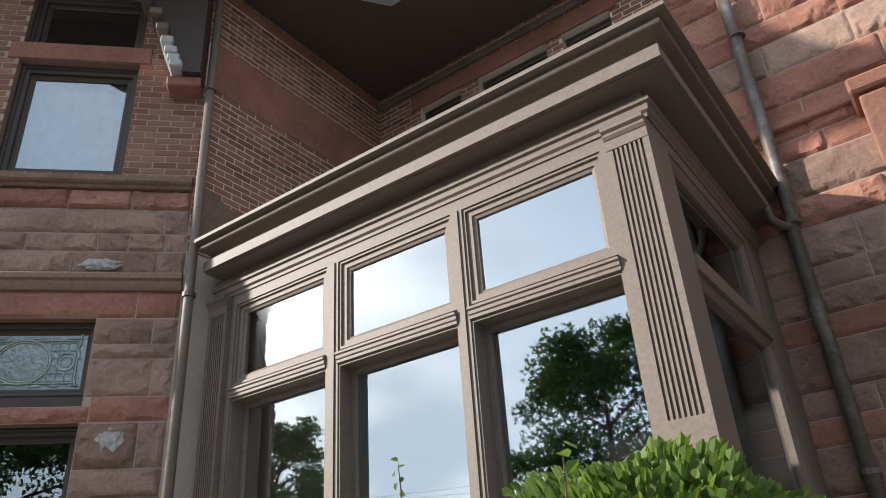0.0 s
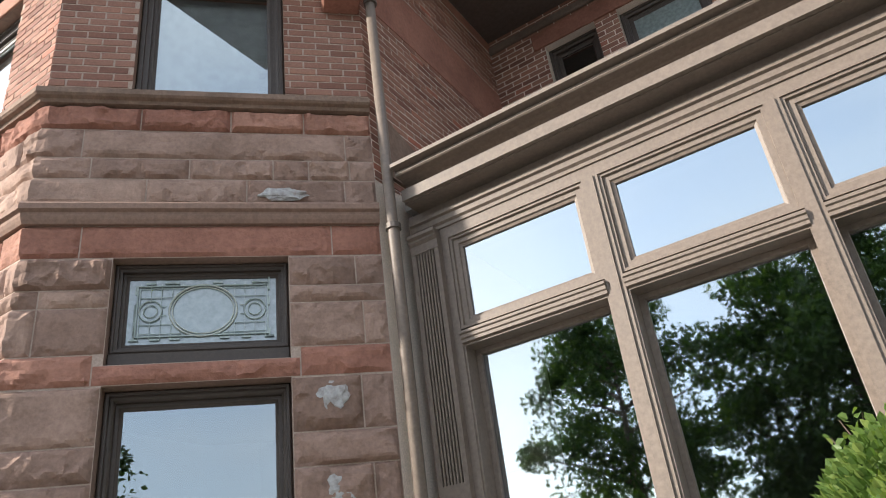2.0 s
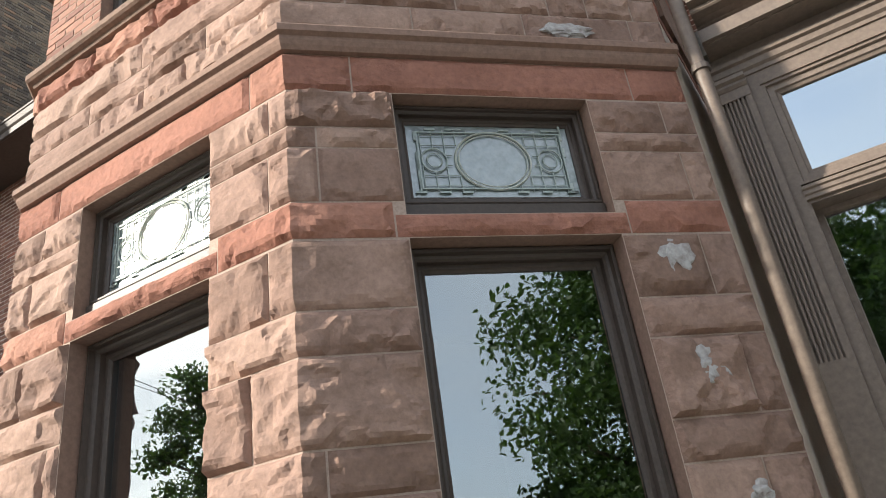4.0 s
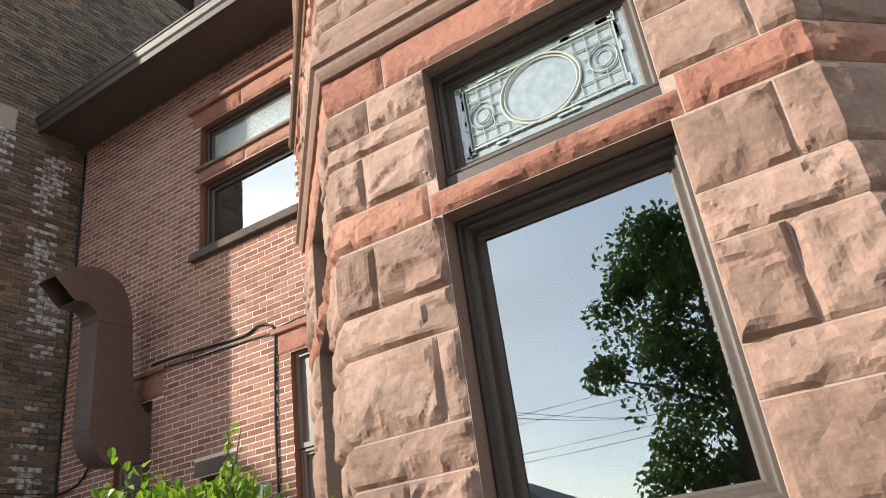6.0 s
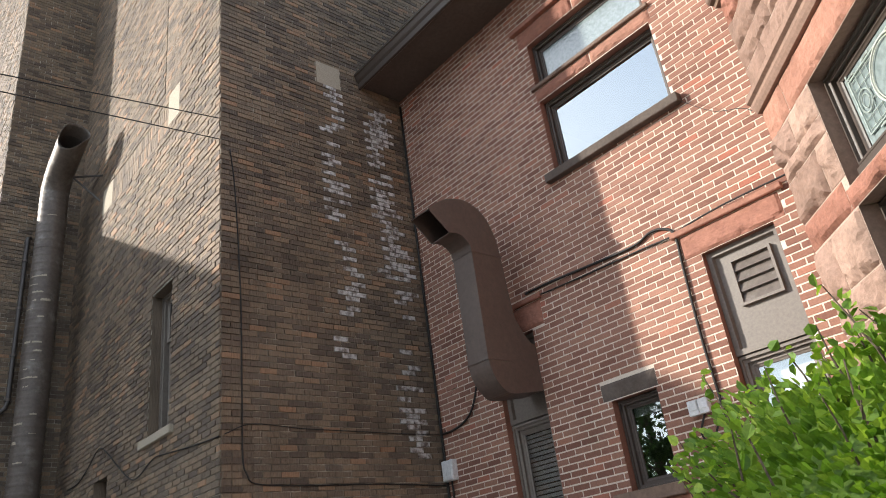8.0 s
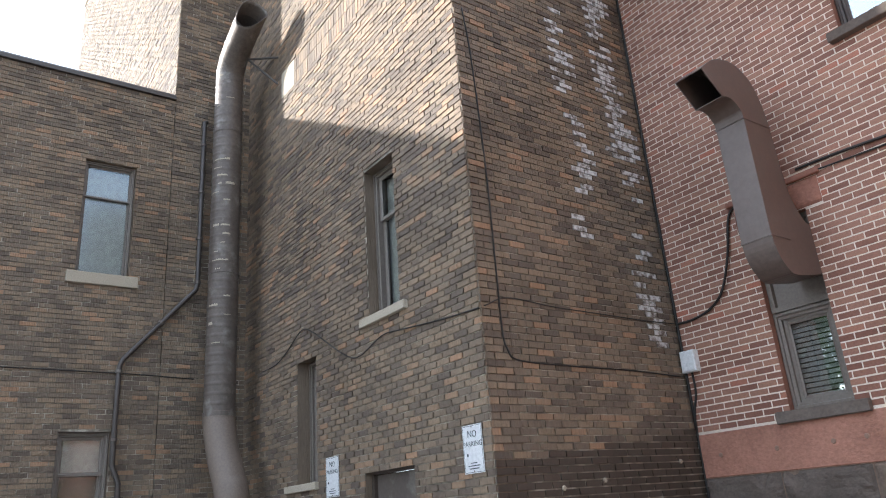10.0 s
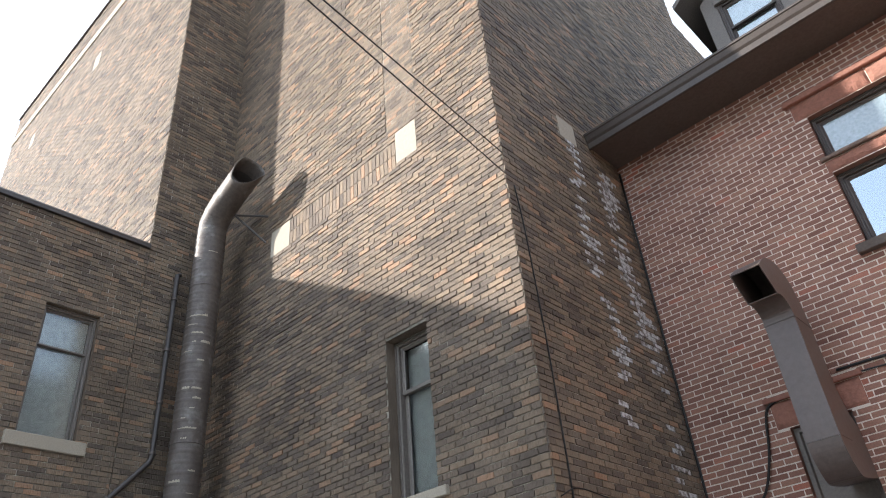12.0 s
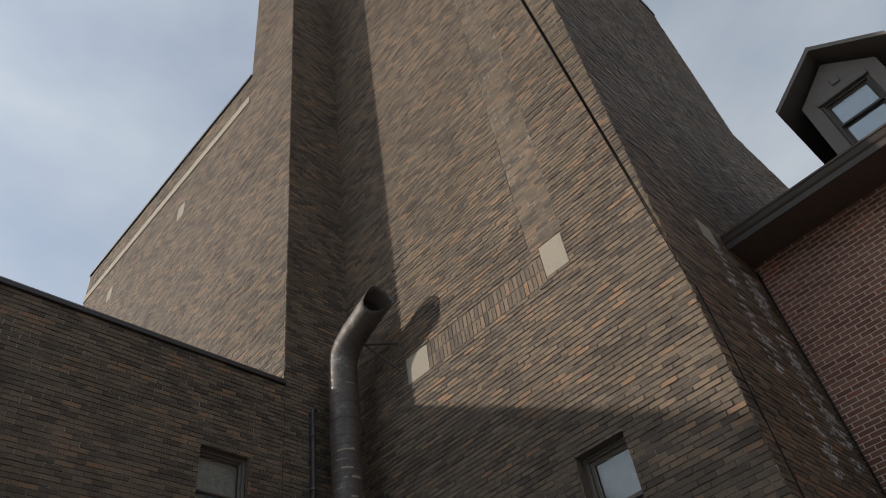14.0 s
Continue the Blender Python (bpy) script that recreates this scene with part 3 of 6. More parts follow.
def leaded(name, f, u0, u1, z0, z1, setback, owner, seed=1):
    """Leaded work before a transom's pane: an oval, two roundels, a grid and a border."""
    o = -setback - 0.03
    uc, zc, hw, hh = (u0 + u1) / 2, (z0 + z1) / 2, (u1 - u0) / 2, (z1 - z0) / 2

    def oval(bm, cu, cz, ru, rz, r, n=28):
        pts = [f.at(cu + ru * math.cos(2 * math.pi * k / n), cz + rz * math.sin(2 * math.pi * k / n), o) for k in range(n + 1)]
        tube(bm, pts, r, 5, cap=False)

    bm = bmesh.new()
    oval(bm, uc, zc, hw * 0.46, hh * 0.82, 0.0065, 40)
    oval(bm, uc, zc, hw * 0.42, hh * 0.74, 0.004, 40)
    part("oval_came", bm, M["cream_came"], owner)
    for sgn in (-1, 1):
        bm = bmesh.new()
        oval(bm, uc + sgn * hw * 0.71, zc, hw * 0.15, hw * 0.16, 0.005, 20)
        oval(bm, uc + sgn * hw * 0.71, zc, hw * 0.09, hw * 0.095, 0.004, 16)
        part("roundel_came", bm, M["lead"], owner)
    bm = bmesh.new()
    ring(bm, f, u0 + hw * 0.1, u1 - hw * 0.1, z0 + hw * 0.09, z1 - hw * 0.09, [(0, o - 0.004), (0, o + 0.005), (0.008, o + 0.005), (0.008, o - 0.004)])

    def free(u, z):
        a = ((u - uc) / (hw * 0.48)) ** 2 + ((z - zc) / (hh * 0.86)) ** 2 > 1
        return a and all(math.hypot(u - uc - s * hw * 0.71, z - zc) > hw * 0.17 for s in (-1, 1))

    n, k = 14, 7
    for i in range(1, n):
        u = u0 + (u1 - u0) * i / n
        for q in range(14):
            za, zb = z0 + (z1 - z0) * q / 14, z0 + (z1 - z0) * (q + 1) / 14
            if 1 <= q < 13 and free(u, (za + zb) / 2):
                slab(bm, f, u - 0.0018, u + 0.0018, za, zb, o - 0.003, o + 0.003)
    for i in range(1, k):
        z = z0 + (z1 - z0) * i / k
        for q in range(28):
            ua, ub = u0 + (u1 - u0) * q / 28, u0 + (u1 - u0) * (q + 1) / 28
            if 1 < q < 26 and free((ua + ub) / 2, z):
                slab(bm, f, ua, ub, z - 0.0018, z + 0.0018, o - 0.003, o + 0.003)
    part("lead_grid", bm, M["lead"], owner)
    rng = random.Random(seed)
    bm = bmesh.new()
    for q in range(26):
        s = rng.random()
        if q % 2:
            u, z, w, h = u0 + (u1 - u0) * s, rng.choice((z0 + 0.025, z1 - 0.025)), 0.03, 0.006
        else:
            u, z, w, h = rng.choice((u0 + 0.03, u1 - 0.03)), z0 + (z1 - z0) * s, 0.006, 0.03
        u, z = min(max(u, u0 + 0.04), u1 - 0.04), min(max(z, z0 + 0.02), z1 - 0.02)
        slab(bm, f, u - w, u + w, z - h, z + h, o - 0.003, o + 0.004)
    part("jewel_glass", bm, M["lead"], owner)


# ---- ground ----
bm = bmesh.new()
bmesh.ops.create_grid(bm, x_segments=2, y_segments=2, size=1500)
for v in bm.verts:
    v.co.z = GROUND
# the ground is out of view; its pale tone is chosen to brighten shaded walls
tagged(part("ground", bm, M["concrete"]), "unseen ground in a pale concrete tone that bounces light up", "ground", kind="structure")

# ---- plan ----
A0, A1 = (-8.93, 1.734), (-6.64, 1.734)
FACE_A = Face(A0, (1, 0), (0, -1))
FACE_B = Face(A1, (1, 1), (1, -1))
FACE_C = Face(A0, (-1, 1), (-1, -1))
LEN_A, LEN_B, LEN_C = 2.29, 2.30, 2.22
B1 = (A1[0] + LEN_B * S2, A1[1] + LEN_B * S2)
C1 = (A0[0] - LEN_C * S2, A0[1] + LEN_C * S2)
WING_Y, TOWER_X, TOWER_Y, BACK_Y = 4.545, -15.8, 1.69, 6.02
WING = Face((TOWER_X, WING_Y), (1, 0), (0, -1))
RET_C = Face(C1, (0, 1), (-1, 0))
RET_B = Face(B1, (0, 1), (1, 0))
BACK = Face((B1[0], BACK_Y), (1, 0), (0, -1))
T_FRONT = Face((-21.66, TOWER_Y), (1, 0), (0, -1))
T_SIDE = Face((TOWER_X, TOWER_Y), (0, 1), (1, 0))
L_SIDE = Face((-21.66, 0.42), (0, 1), (1, 0))
L_FRONT = Face((-33.0, 0.42), (1, 0), (0, -1))
LOW = Face((-21.66, -5.6), (0, 1), (1, 0))
MIT = math.tan(radians(22.5))
BRICK_Z, EAVE_Z, BAY_TOP = 5.345, 8.22, 7.87

# ---- the stone bay ----
OPEN_A = [(0.63, 1.74, 3.23, 3.96), (0.63, 1.74, 1.56, 3.10)]
OPEN_B = [(0.545, 1.655, 3.23, 3.96), (0.545, 1.655, 1.56, 3.10), (0.56, 1.665, BRICK_Z + 0.02, 6.66), (0.56, 1.665, 6.86, 7.6)]
OPEN_C = [(0.50, 1.56, 3.23, 3.96), (0.50, 1.56, 1.56, 3.10)]
UP_A = [(0.62, 1.67, BRICK_Z + 0.02, 6.66), (0.62, 1.67, 6.86, 7.6)]
UP_C = [(0.6, 1.62, BRICK_Z + 0.02, 6.66), (0.6, 1.62, 6.86, 7.6)]
bay_walls = []
for nm, f, ln, ops in (("wall_bay_south", FACE_A, LEN_A, OPEN_A + UP_A), ("wall_bay_east", FACE_B, LEN_B, OPEN_B), ("wall_bay_west", FACE_C, LEN_C, OPEN_C + UP_C)):
    bay_walls.append(wall(nm, f, ln, GROUND, BAY_TOP, ops, M["stone_joint"], "rock-faced brown sandstone bay wall with red brick above", 0.42, jamb=M["jamb_stone"]))

COURSES = [(GROUND, 0.32), (0.32, 0.75), (0.75, 0.95), (0.95, 1.34), (1.34, 1.55), (1.55, 1.94), (1.94, 2.14), (2.14, 2.535), (2.535, 2.745), (2.745, 3.095)]
UPPER = [(3.30, 3.61), (3.61, 3.735), (3.735, 3.955)]
TOP = [(4.35, 4.577), (4.577, 4.75), (4.75, 4.99)]
# where each pier's courses are cut, by course from the ground, and which blocks are broken all over
SPLITS = [({3: 0.6, 5: 0.45, 7: 0.82, 9: 0.35, 10: 0.32, 12: 0.42}, {3: 0.4, 5: 0.74, 7: 0.5, 9: 0.72, 10: 0.75, 12: 0.78}),
          ({2: 0.6, 4: 0.3, 6: 0.17, 10: 0.25, 11: 0.25}, {3: 0.6, 5: 0.62, 7: 0.74, 9: 0.68, 10: 0.75, 12: 0.7}),
          ({5: 0.5, 7: 0.4, 9: 0.6, 10: 0.35}, {5: 0.4, 9: 0.62, 10: 0.3, 12: 0.55})]
ROUGH = {(0, 0, 9), (0, 0, 10), (0, 1, 7), (1, 0, 5), (1, 1, 7), (0, 0, 5), (2, 0, 9), (1, 0, 12)}
TOP_CUTS = {(1, 0): (0.31, 0.60, 0.90), (1, 1): (0.15, 0.43, 0.68, 0.79, 0.92), (1, 2): (0.12, 0.91)}
for n, (owner, f, ln, ops) in enumerate(zip(bay_walls, (FACE_A, FACE_B, FACE_C), (LEN_A, LEN_B, LEN_C), (OPEN_A, OPEN_B, OPEN_C))):
    rng = random.Random(20 + n)
    o0, o1 = ops[0][0], ops[0][1]
    ends = [(MIT, MIT), (MIT, 0), (MIT, 0)][n]
    seed = 100 * n
    for row, (z0, z1) in enumerate(COURSES + UPPER):
        spans = [(0, o0, ends[0], 0), (o1, ln, 0, ends[1])] if z1 > 1.56 else [(0, ln / 2, ends[0], 0), (ln / 2, ln, 0, ends[1])]
        for side, (s0, s1, m0, m1) in enumerate(spans):
            r = SPLITS[n][side].get(row)
            cut = [s0, s0 + (s1 - s0) * r, s1] if r else [s0, s1]
            for q, (a, b) in enumerate(zip(cut, cut[1:])):
                seed += 1
                rock_stone(f, a, b, z0, z1, M["sandstone"], owner, seed, rng.choice((0.035, 0.045, 0.055, 0.06)), (m0 if q == 0 else 0, m1 if q == len(cut) - 2 else 0), rough=(n, side, row) in ROUGH, cell=0.019)
    for s0, s1, m0, m1 in ((0, o0 - 0.06, ends[0], 0), (o1 + 0.06, ln, 0, ends[1])):
        seed += 1
        rock_stone(f, s0, s1, 3.10, 3.30, M["red_stone"], owner, seed, 0.045, (m0, m1))
    seed += 1
    rock_stone(f, o0 - 0.06, o1 + 0.06, 3.10, 3.23, M["red_stone"], owner, seed, 0.05, name="sill_stone")
    for a, b, m0, m1 in ((0, 0.62 * o0, ends[0], 0), (0.62 * o0, o1 + 0.3, 0, 0), (o1 + 0.3, ln, 0, ends[1])):
        seed += 1
        rock_stone(f, a, b, 3.96, 4.20, M["red_stone"], owner, seed, 0.03, (m0, m1), name="lintel_stone")
    for row, (z0, z1) in enumerate(TOP):
        cut = [0.0, *(ln * r for r in TOP_CUTS.get((n, row), ()))]
        while len(cut) == 1 or ((n, row) not in TOP_CUTS and cut[-1] < ln - 0.75):
            cut.append(cut[-1] + rng.uniform(0.3, 0.95) * (1.3 if z1 > 4.9 else 0.85))
        cut = [c for c in cut if c < ln - 0.15] + [ln]
        for q, (a, b) in enumerate(zip(cut, cut[1:])):
            seed += 1
            rock_stone(f, a, b, z0, z1, M["sandstone"], owner, seed, rng.choice((0.03, 0.045, 0.055)), (ends[0] if q == 0 else 0, ends[1] if q == len(cut) - 2 else 0), rough=rng.random() < 0.25, cell=0.021)
    cut = [0, ln * 0.28, ln * 0.55, ln * 0.78, ln]
    for q, (a, b) in enumerate(zip(cut, cut[1:])):
        seed += 1
        rock_stone(f, a, b, 4.99, 5.19, M["red_stone"], owner, seed, 0.05, (ends[0] if q == 0 else 0, ends[1] if q == 3 else 0), rough=True, cell=0.021)

line = [C1, A0, A1, B1]
bm = sweep(bmesh.new(), line, [(-0.01, 4.20), (0.035, 4.20), (0.05, 4.225), (0.06, 4.25), (0.06, 4.275), (0.085, 4.29), (0.085, 4.33), (0.07, 4.35), (-0.01, 4.352)])
tagged(part("trim_bay_belt", bm, M["jamb_stone"]), "moulded red sandstone belt round the bay", "moulding", kind="structure")
bm = sweep(bmesh.new(), line, [(-0.01, 5.185), (0.05, 5.19), (0.06, 5.215), (0.09, 5.225), (0.105, 5.24), (0.105, 5.285), (0.06, 5.315), (-0.01, 5.342)])
tagged(part("trim_bay_upper_belt", bm, M["grey_stone"]), "dark moulded stone sill belt under the brick storey", "moulding", kind="structure")

k = 0
for f, ops, ups in ((FACE_A, OPEN_A, UP_A), (FACE_B, OPEN_B[:2], OPEN_B[2:]), (FACE_C, OPEN_C, UP_C)):
    (a, b, c, d), (_, _, c2, d2) = ops
    k += 1
    w = window(f"window_{k}", f, a, b, c, d, "leaded oval transom window in brown timber", M["brown_paint"], 0.125, 0.045, 0.04, "leaded_glass", deep=0.0, subsill=0.10)
    leaded("leading", f, a + 0.09, b - 0.09, c + 0.19, d - 0.09, 0.122, w, k)
    k += 1
    window(f"window_{k}", f, a, b, c2, d2, "large single-pane window in brown timber frame", M["brown_paint"], 0.14, 0.055, 0.045, "dim_glass", room=2.0, deep=0.035, subsill=0.05)
    for i, (a, b, c, d) in enumerate(ups):
        k += 1
        window(f"window_{k}", f, a, b, c, d, "upper sash window with a lowered pale blind", M["brown_paint"], 0.12, 0.08, 0.05, "dim_glass", blind=c + 0.1 if i == 0 else None, room=0.8)

# chipped and whitened patches on the east face
for u, z, r in ((1.90, 2.95, 0.085), (1.90, 2.38, 0.08), (1.97, 1.78, 0.05), (1.62, 4.43, 0.085)):
    bm = bmesh.new()
    bmesh.ops.create_icosphere(bm, subdivisions=3, radius=1.0)
    for v in bm.verts:
        q = 1 + 0.7 * noise.noise(v.co * 1.7 + Vector((u * 9, z * 7, 1))) + 0.5 * noise.noise(v.co * 4.3 + Vector((u * 5, z * 3, 2)))
        v.co = FACE_B.at(u + v.co.x * r * q * (1.7 if z > 4 else 1), z + v.co.z * r * q * (0.5 if z > 4 else 1), 0.042 + v.co.y * 0.016 * q)
    tagged(part("spalled_patch", bm, M["spall"], bay_walls[1]), "whitened broken patch")

# ---- sun room ----
SR = Face((-4.93, 3.63), (1, 0), (0, -1))
SR_E = Face((-0.97, 3.63), (0, 1), (1, 0))
sr = thing("sunroom", "taupe painted timber sunroom with fluted pilasters and large panes", "sunroom", kind="structure")
MULL = [(0.0, 0.31), (1.35, 1.465), (2.51, 2.605), (3.635, 3.96)]
BAYS = [(a[1], b[0]) for a, b in zip(MULL, MULL[1:])]
bm = bmesh.new()
slab(bm, SR, 0, 3.96, GROUND, 0.75, -0.12, 0)
part("apron", bm, M["taupe_paint"], sr)
bm = bmesh.new()
slab(bm, SR, 0, 3.96, 4.045, 4.334, -0.12, 0)
part("header", bm, M["taupe_paint"], sr)
for a, b in MULL[1:3]:
    bm = bmesh.new()
    slab(bm, SR, a, b, 0.75, 4.045, -0.12, 0.0)
    slab(bm, SR, a + 0.028, b - 0.028, 0.75, 4.045, 0.0, 0.012)
    part("mullion", bm, M["taupe_paint"], sr)
for a, b in (MULL[0], MULL[3]):
    bm = bmesh.new()
    slab(bm, SR, a, b, 0.75, 4.045, -0.12, 0.0)
    p0, p1 = (a + 0.02, b - 0.06) if a == 0 else (a + 0.06, b)
    slab(bm, SR, p0, p1, 0.75, 2.36, 0.0, 0.05)
    slab(bm, SR, p0, p1, 3.98, 4.05, 0.0, 0.055)
    n = 7
    st = (p1 - p0 - 0.05) / (2 * n + 1)
    slab(bm, SR, p0, p0 + 0.025 + st, 2.36, 3.98, 0.0, 0.05)
    slab(bm, SR, p1 - 0.025 - st, p1, 2.36, 3.98, 0.0, 0.05)
    for i in range(1, n):
        u = p0 + 0.025 + 2 * i * st
        slab(bm, SR, u, u + st, 2.36, 3.98, 0.0, 0.05)
    slab(bm, SR, p0 + 0.02, p1 - 0.02, 2.36, 3.98, 0.0, 0.028)
    part("pilaster", bm, M["taupe_paint"], sr, "fluted pilaster")
    bm = bmesh.new()
    sweep(bm, [(SR.at(p0, 0).x, SR.at(p0, 0).y), (SR.at(p1, 0).x, SR.at(p1, 0).y)], [(0.0, 4.05), (0.06, 4.05), (0.075, 4.07), (0.075, 4.085), (0.095, 4.10), (0.095, 4.125), (0.0, 4.13)])
    part("capital", bm, M["taupe_paint"], sr)
for a, b in BAYS:
    bm = bmesh.new()
    sweep(bm, [(SR.at(a, 0).x, SR.o.y), (SR.at(b, 0).x, SR.o.y)], [(-0.1, 3.235), (0.0, 3.235), (0.012, 3.24), (0.012, 3.26), (0.022, 3.268), (0.022, 3.29), (0.034, 3.298), (0.034, 3.315), (0.01, 3.325), (-0.03, 3.345), (-0.1, 3.345)])
    part("transom_rail", bm, M["taupe_paint"], sr)
    for c, d, s in ((3.345, 4.045, 0.045), (0.75, 3.235, 0.05)):
        bm = bmesh.new()
        if d > 4:
            ring(bm, SR, a, b, c, d, [(0, -0.1), (0, -0.012), (0.02, -0.012), (0.024, -0.03), (0.06, -0.03), (0.066, -0.042), (0.085, -0.05), (0.085, -0.1)])
        else:
            ring(bm, SR, a, b, c, d, [(0, -0.1), (0, -0.01), (0.014, -0.01), (0.016, -0.13), (0.05, -0.13), (0.056, -0.145), (0.056, -0.17)])
        sh = part("sash", bm, M["taupe_paint"], sr)
        bm = bmesh.new()
        m = 0.08 if d > 4 else 0.056
        slab(bm, SR, a + m, b - m, c + m, d - m, -0.07 if d > 4 else -0.16, -0.065 if d > 4 else -0.155)
        pane_part(SR, bm, M["glass"], sh)
# east side of the sun room
SIDE_L = BACK_Y - 3.63
for u0, u1 in ((0.121, 0.3), (1.9, SIDE_L)):
    bm = bmesh.new()
    slab(bm, SR_E, u0, u1, 0.75, 4.045, -0.12, 0.0)
    part("side_post", bm, M["taupe_paint"], sr)
for u0, u1, z0, z1, o0, o1 in ((0.121, SIDE_L, 4.045, 4.334, -0.12, 0.0), (0.121, SIDE_L, GROUND, 0.75, -0.12, 0.0), (0.3, 1.9, 3.235, 3.345, -0.1, 0.015)):
    bm = bmesh.new()
    slab(bm, SR_E, u0, u1, z0, z1, o0, o1)
    part("side_rail", bm, M["taupe_paint"], sr)
for c, d in ((3.345, 4.045), (0.75, 3.235)):
    bm = bmesh.new()
    ring(bm, SR_E, 0.3, 1.9, c, d, [(0, -0.1), (0, -0.012), (0.02, -0.012), (0.06, -0.04), (0.06, -0.1)])
    sh = part("sash", bm, M["taupe_paint"], sr)
    bm = bmesh.new()
    slab(bm, SR_E, 0.355, 1.845, c + 0.055, d - 0.055, -0.07, -0.065)
    pane_part(SR_E, bm, M["dim_glass"], sh)
# floor and inner wall coloured near black to stand for the unlit interior
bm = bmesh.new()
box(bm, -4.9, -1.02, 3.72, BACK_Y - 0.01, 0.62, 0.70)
part("floor_boards", bm, M["interior_shade"], sr)
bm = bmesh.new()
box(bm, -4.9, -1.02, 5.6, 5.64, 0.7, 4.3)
part("inner_wall", bm, M["interior_shade"], sr)
# entablature and cornice, with the roof
E0, E1, E2 = (-4.9, 3.63), (-0.97, 3.63), (-0.97, BACK_Y - 0.02)
bm = sweep(bmesh.new(), [E0, E1, E2], [(0.0, 4.135), (0.012, 4.135), (0.012, 4.16), (0.03, 4.175), (0.03, 4.215), (0.05, 4.225), (0.05, 4.255), (0.0, 4.262)])
part("entablature_bead", bm, M["taupe_paint"], sr)
bm = sweep(bmesh.new(), [(-4.83, 3.63), E1, E2], [(-0.06, 4.335), (0.18, 4.335), (0.18, 4.345), (0.215, 4.345), (0.215, 4.435), (0.12, 4.445), (0.12, 4.485), (0.15, 4.51), (0.20, 4.525), (0.265, 4.53), (0.275, 4.54), (0.275, 4.558), (0.262, 4.562), (0.262, 4.575), (0.33, 4.58), (0.33, 4.61), (0.25, 4.625), (-0.06, 4.63)])
part("cornice", bm, M["taupe_paint"], sr, "moulded timber cornice with a gutter lip")
# roof top is unseen; made pale as a reflector for the dark court
bm = bmesh.new()
box(bm, -4.95, -0.97, 3.63, BACK_Y - 0.01, 4.4, 4.60)
part("roof", bm, M["concrete"], sr, "flat roof, unseen on top, pale to bounce light into the court")

# ---- main house walls ----
w_c = wall("wall_bay_return_west", RET_C, WING_Y - C1[1], GROUND, BAY_TOP, [], M["mortar"], "red brick return wall of the bay", 0.3)
w_b = wall("wall_court_west", RET_B, BACK_Y - B1[1], GROUND, BAY_TOP, [], M["mortar"], "red brick wall with painted bands over the sunroom", 0.3)
BACK_OPEN = [(0.68, 1.30, 6.1, 7.39), (1.56, 2.49, 6.1, 7.39), (2.69, 3.28, 6.1, 7.39)]
w_back = wall("wall_court_north", BACK, 3.85, 4.2, BAY_TOP, BACK_OPEN, M["mortar"], "red brick wall with three small windows above the sunroom", 0.3)
STONE_R = Face((-1.15, BACK_Y), (1, 0), (0, -1))
w_stone = wall("wall_court_stone", STONE_R, 4.6, GROUND, 12.0, [], M["stone_joint"], "rock-faced red sandstone house wall", 0.4)
for i, (a, b, c, d) in enumerate(BACK_OPEN):
    window(f"window_{20 + i}", BACK, a, b, c, d, "small upper window with leaded glass in dark timber", M["brown_paint"], 0.13, 0.07, 0.05, "leaded_glass" if i == 1 else "dim_glass", room=0.8, blind=6.2 if i == 2 else None)
bm = bmesh.new()
slab(bm, BACK, 0.55, 3.36, 7.39, 7.62, 0.0, 0.03)
part("lintel", bevelled(bm, 0.006), M["red_stone"], w_back)
bm = bmesh.new()
slab(bm, BACK, 0.0, 3.84, 7.66, 7.76, 0.0, 0.05)
part("string_course", bevelled(bm, 0.01), M["grey_stone"], w_back)
for z0, z1 in ((6.45, 7.03), (7.70, 7.83)):
    bm = bmesh.new()
    slab(bm, RET_B, 0.02, BACK_Y - B1[1], z0, z1, 0.0, 0.012)
    part("band", bevelled(bm, 0.004), M["red_stone"], w_b, "smooth red band")
bm = bmesh.new()
hexa(bm, [RET_B.at(u, z, o) for o in (0.0, 0.03) for u, z in ((0.1, 4.7), (1.0, 4.7), (1.0, 5.0), (0.1, 5.28))])
part("flashing", bm, M["grey_stone"], w_b)
seed = 900
rng = random.Random(9)
z = GROUND
while z < 11.9:
    h = rng.choice((0.2, 0.26, 0.34, 0.36))
    m = "red_stone" if rng.random() < 0.38 else "sandstone"
    u = 0.0
    while u < 4.6:
        w = min(rng.uniform(0.45, 1.1), 4.6 - u)
        if 4.6 - u - w < 0.2:
            w = 4.6 - u
        seed += 1
        rock_stone(STONE_R, u, u + w, z, min(z + h, 12.0), M[m], w_stone, seed, rng.choice((0.03, 0.05, 0.06)))
        u += w
    z += h
# overhanging attic of the bay, and the eave over the court
bm = bmesh.new()
vs = [(-10.7, 1.25), (-4.0, 1.25), (-4.0, 4.55), (-3.8, 4.83), (-1.0, 4.83), (-1.0, 6.4), (-10.7, 6.4)]
lo = [bm.verts.new((x, y, 7.87)) for x, y in vs]
hi = [bm.verts.new((x, y, 8.1)) for x, y in vs]
bm.faces.new(lo), bm.faces.new(hi)
for i in range(len(vs)):
    bm.faces.new((lo[i], lo[(i + 1) % 7], hi[(i + 1) % 7], hi[i]))
tagged(part("ceiling_court_eave", bm, M["soffit"]), "dark painted eave soffit over the bay and court", "soffit", kind="structure")
bm = bmesh.new()
lo = [bm.verts.new(q) for q in ((-10.5, 1.6, 8.1), (-4.4, 1.6, 8.1), (-7.45, 1.6, 12.2))]
hi = [bm.verts.new(q) for q in ((-10.5, 9.7, 8.1), (-4.4, 9.7, 8.1), (-7.45, 9.7, 12.2))]
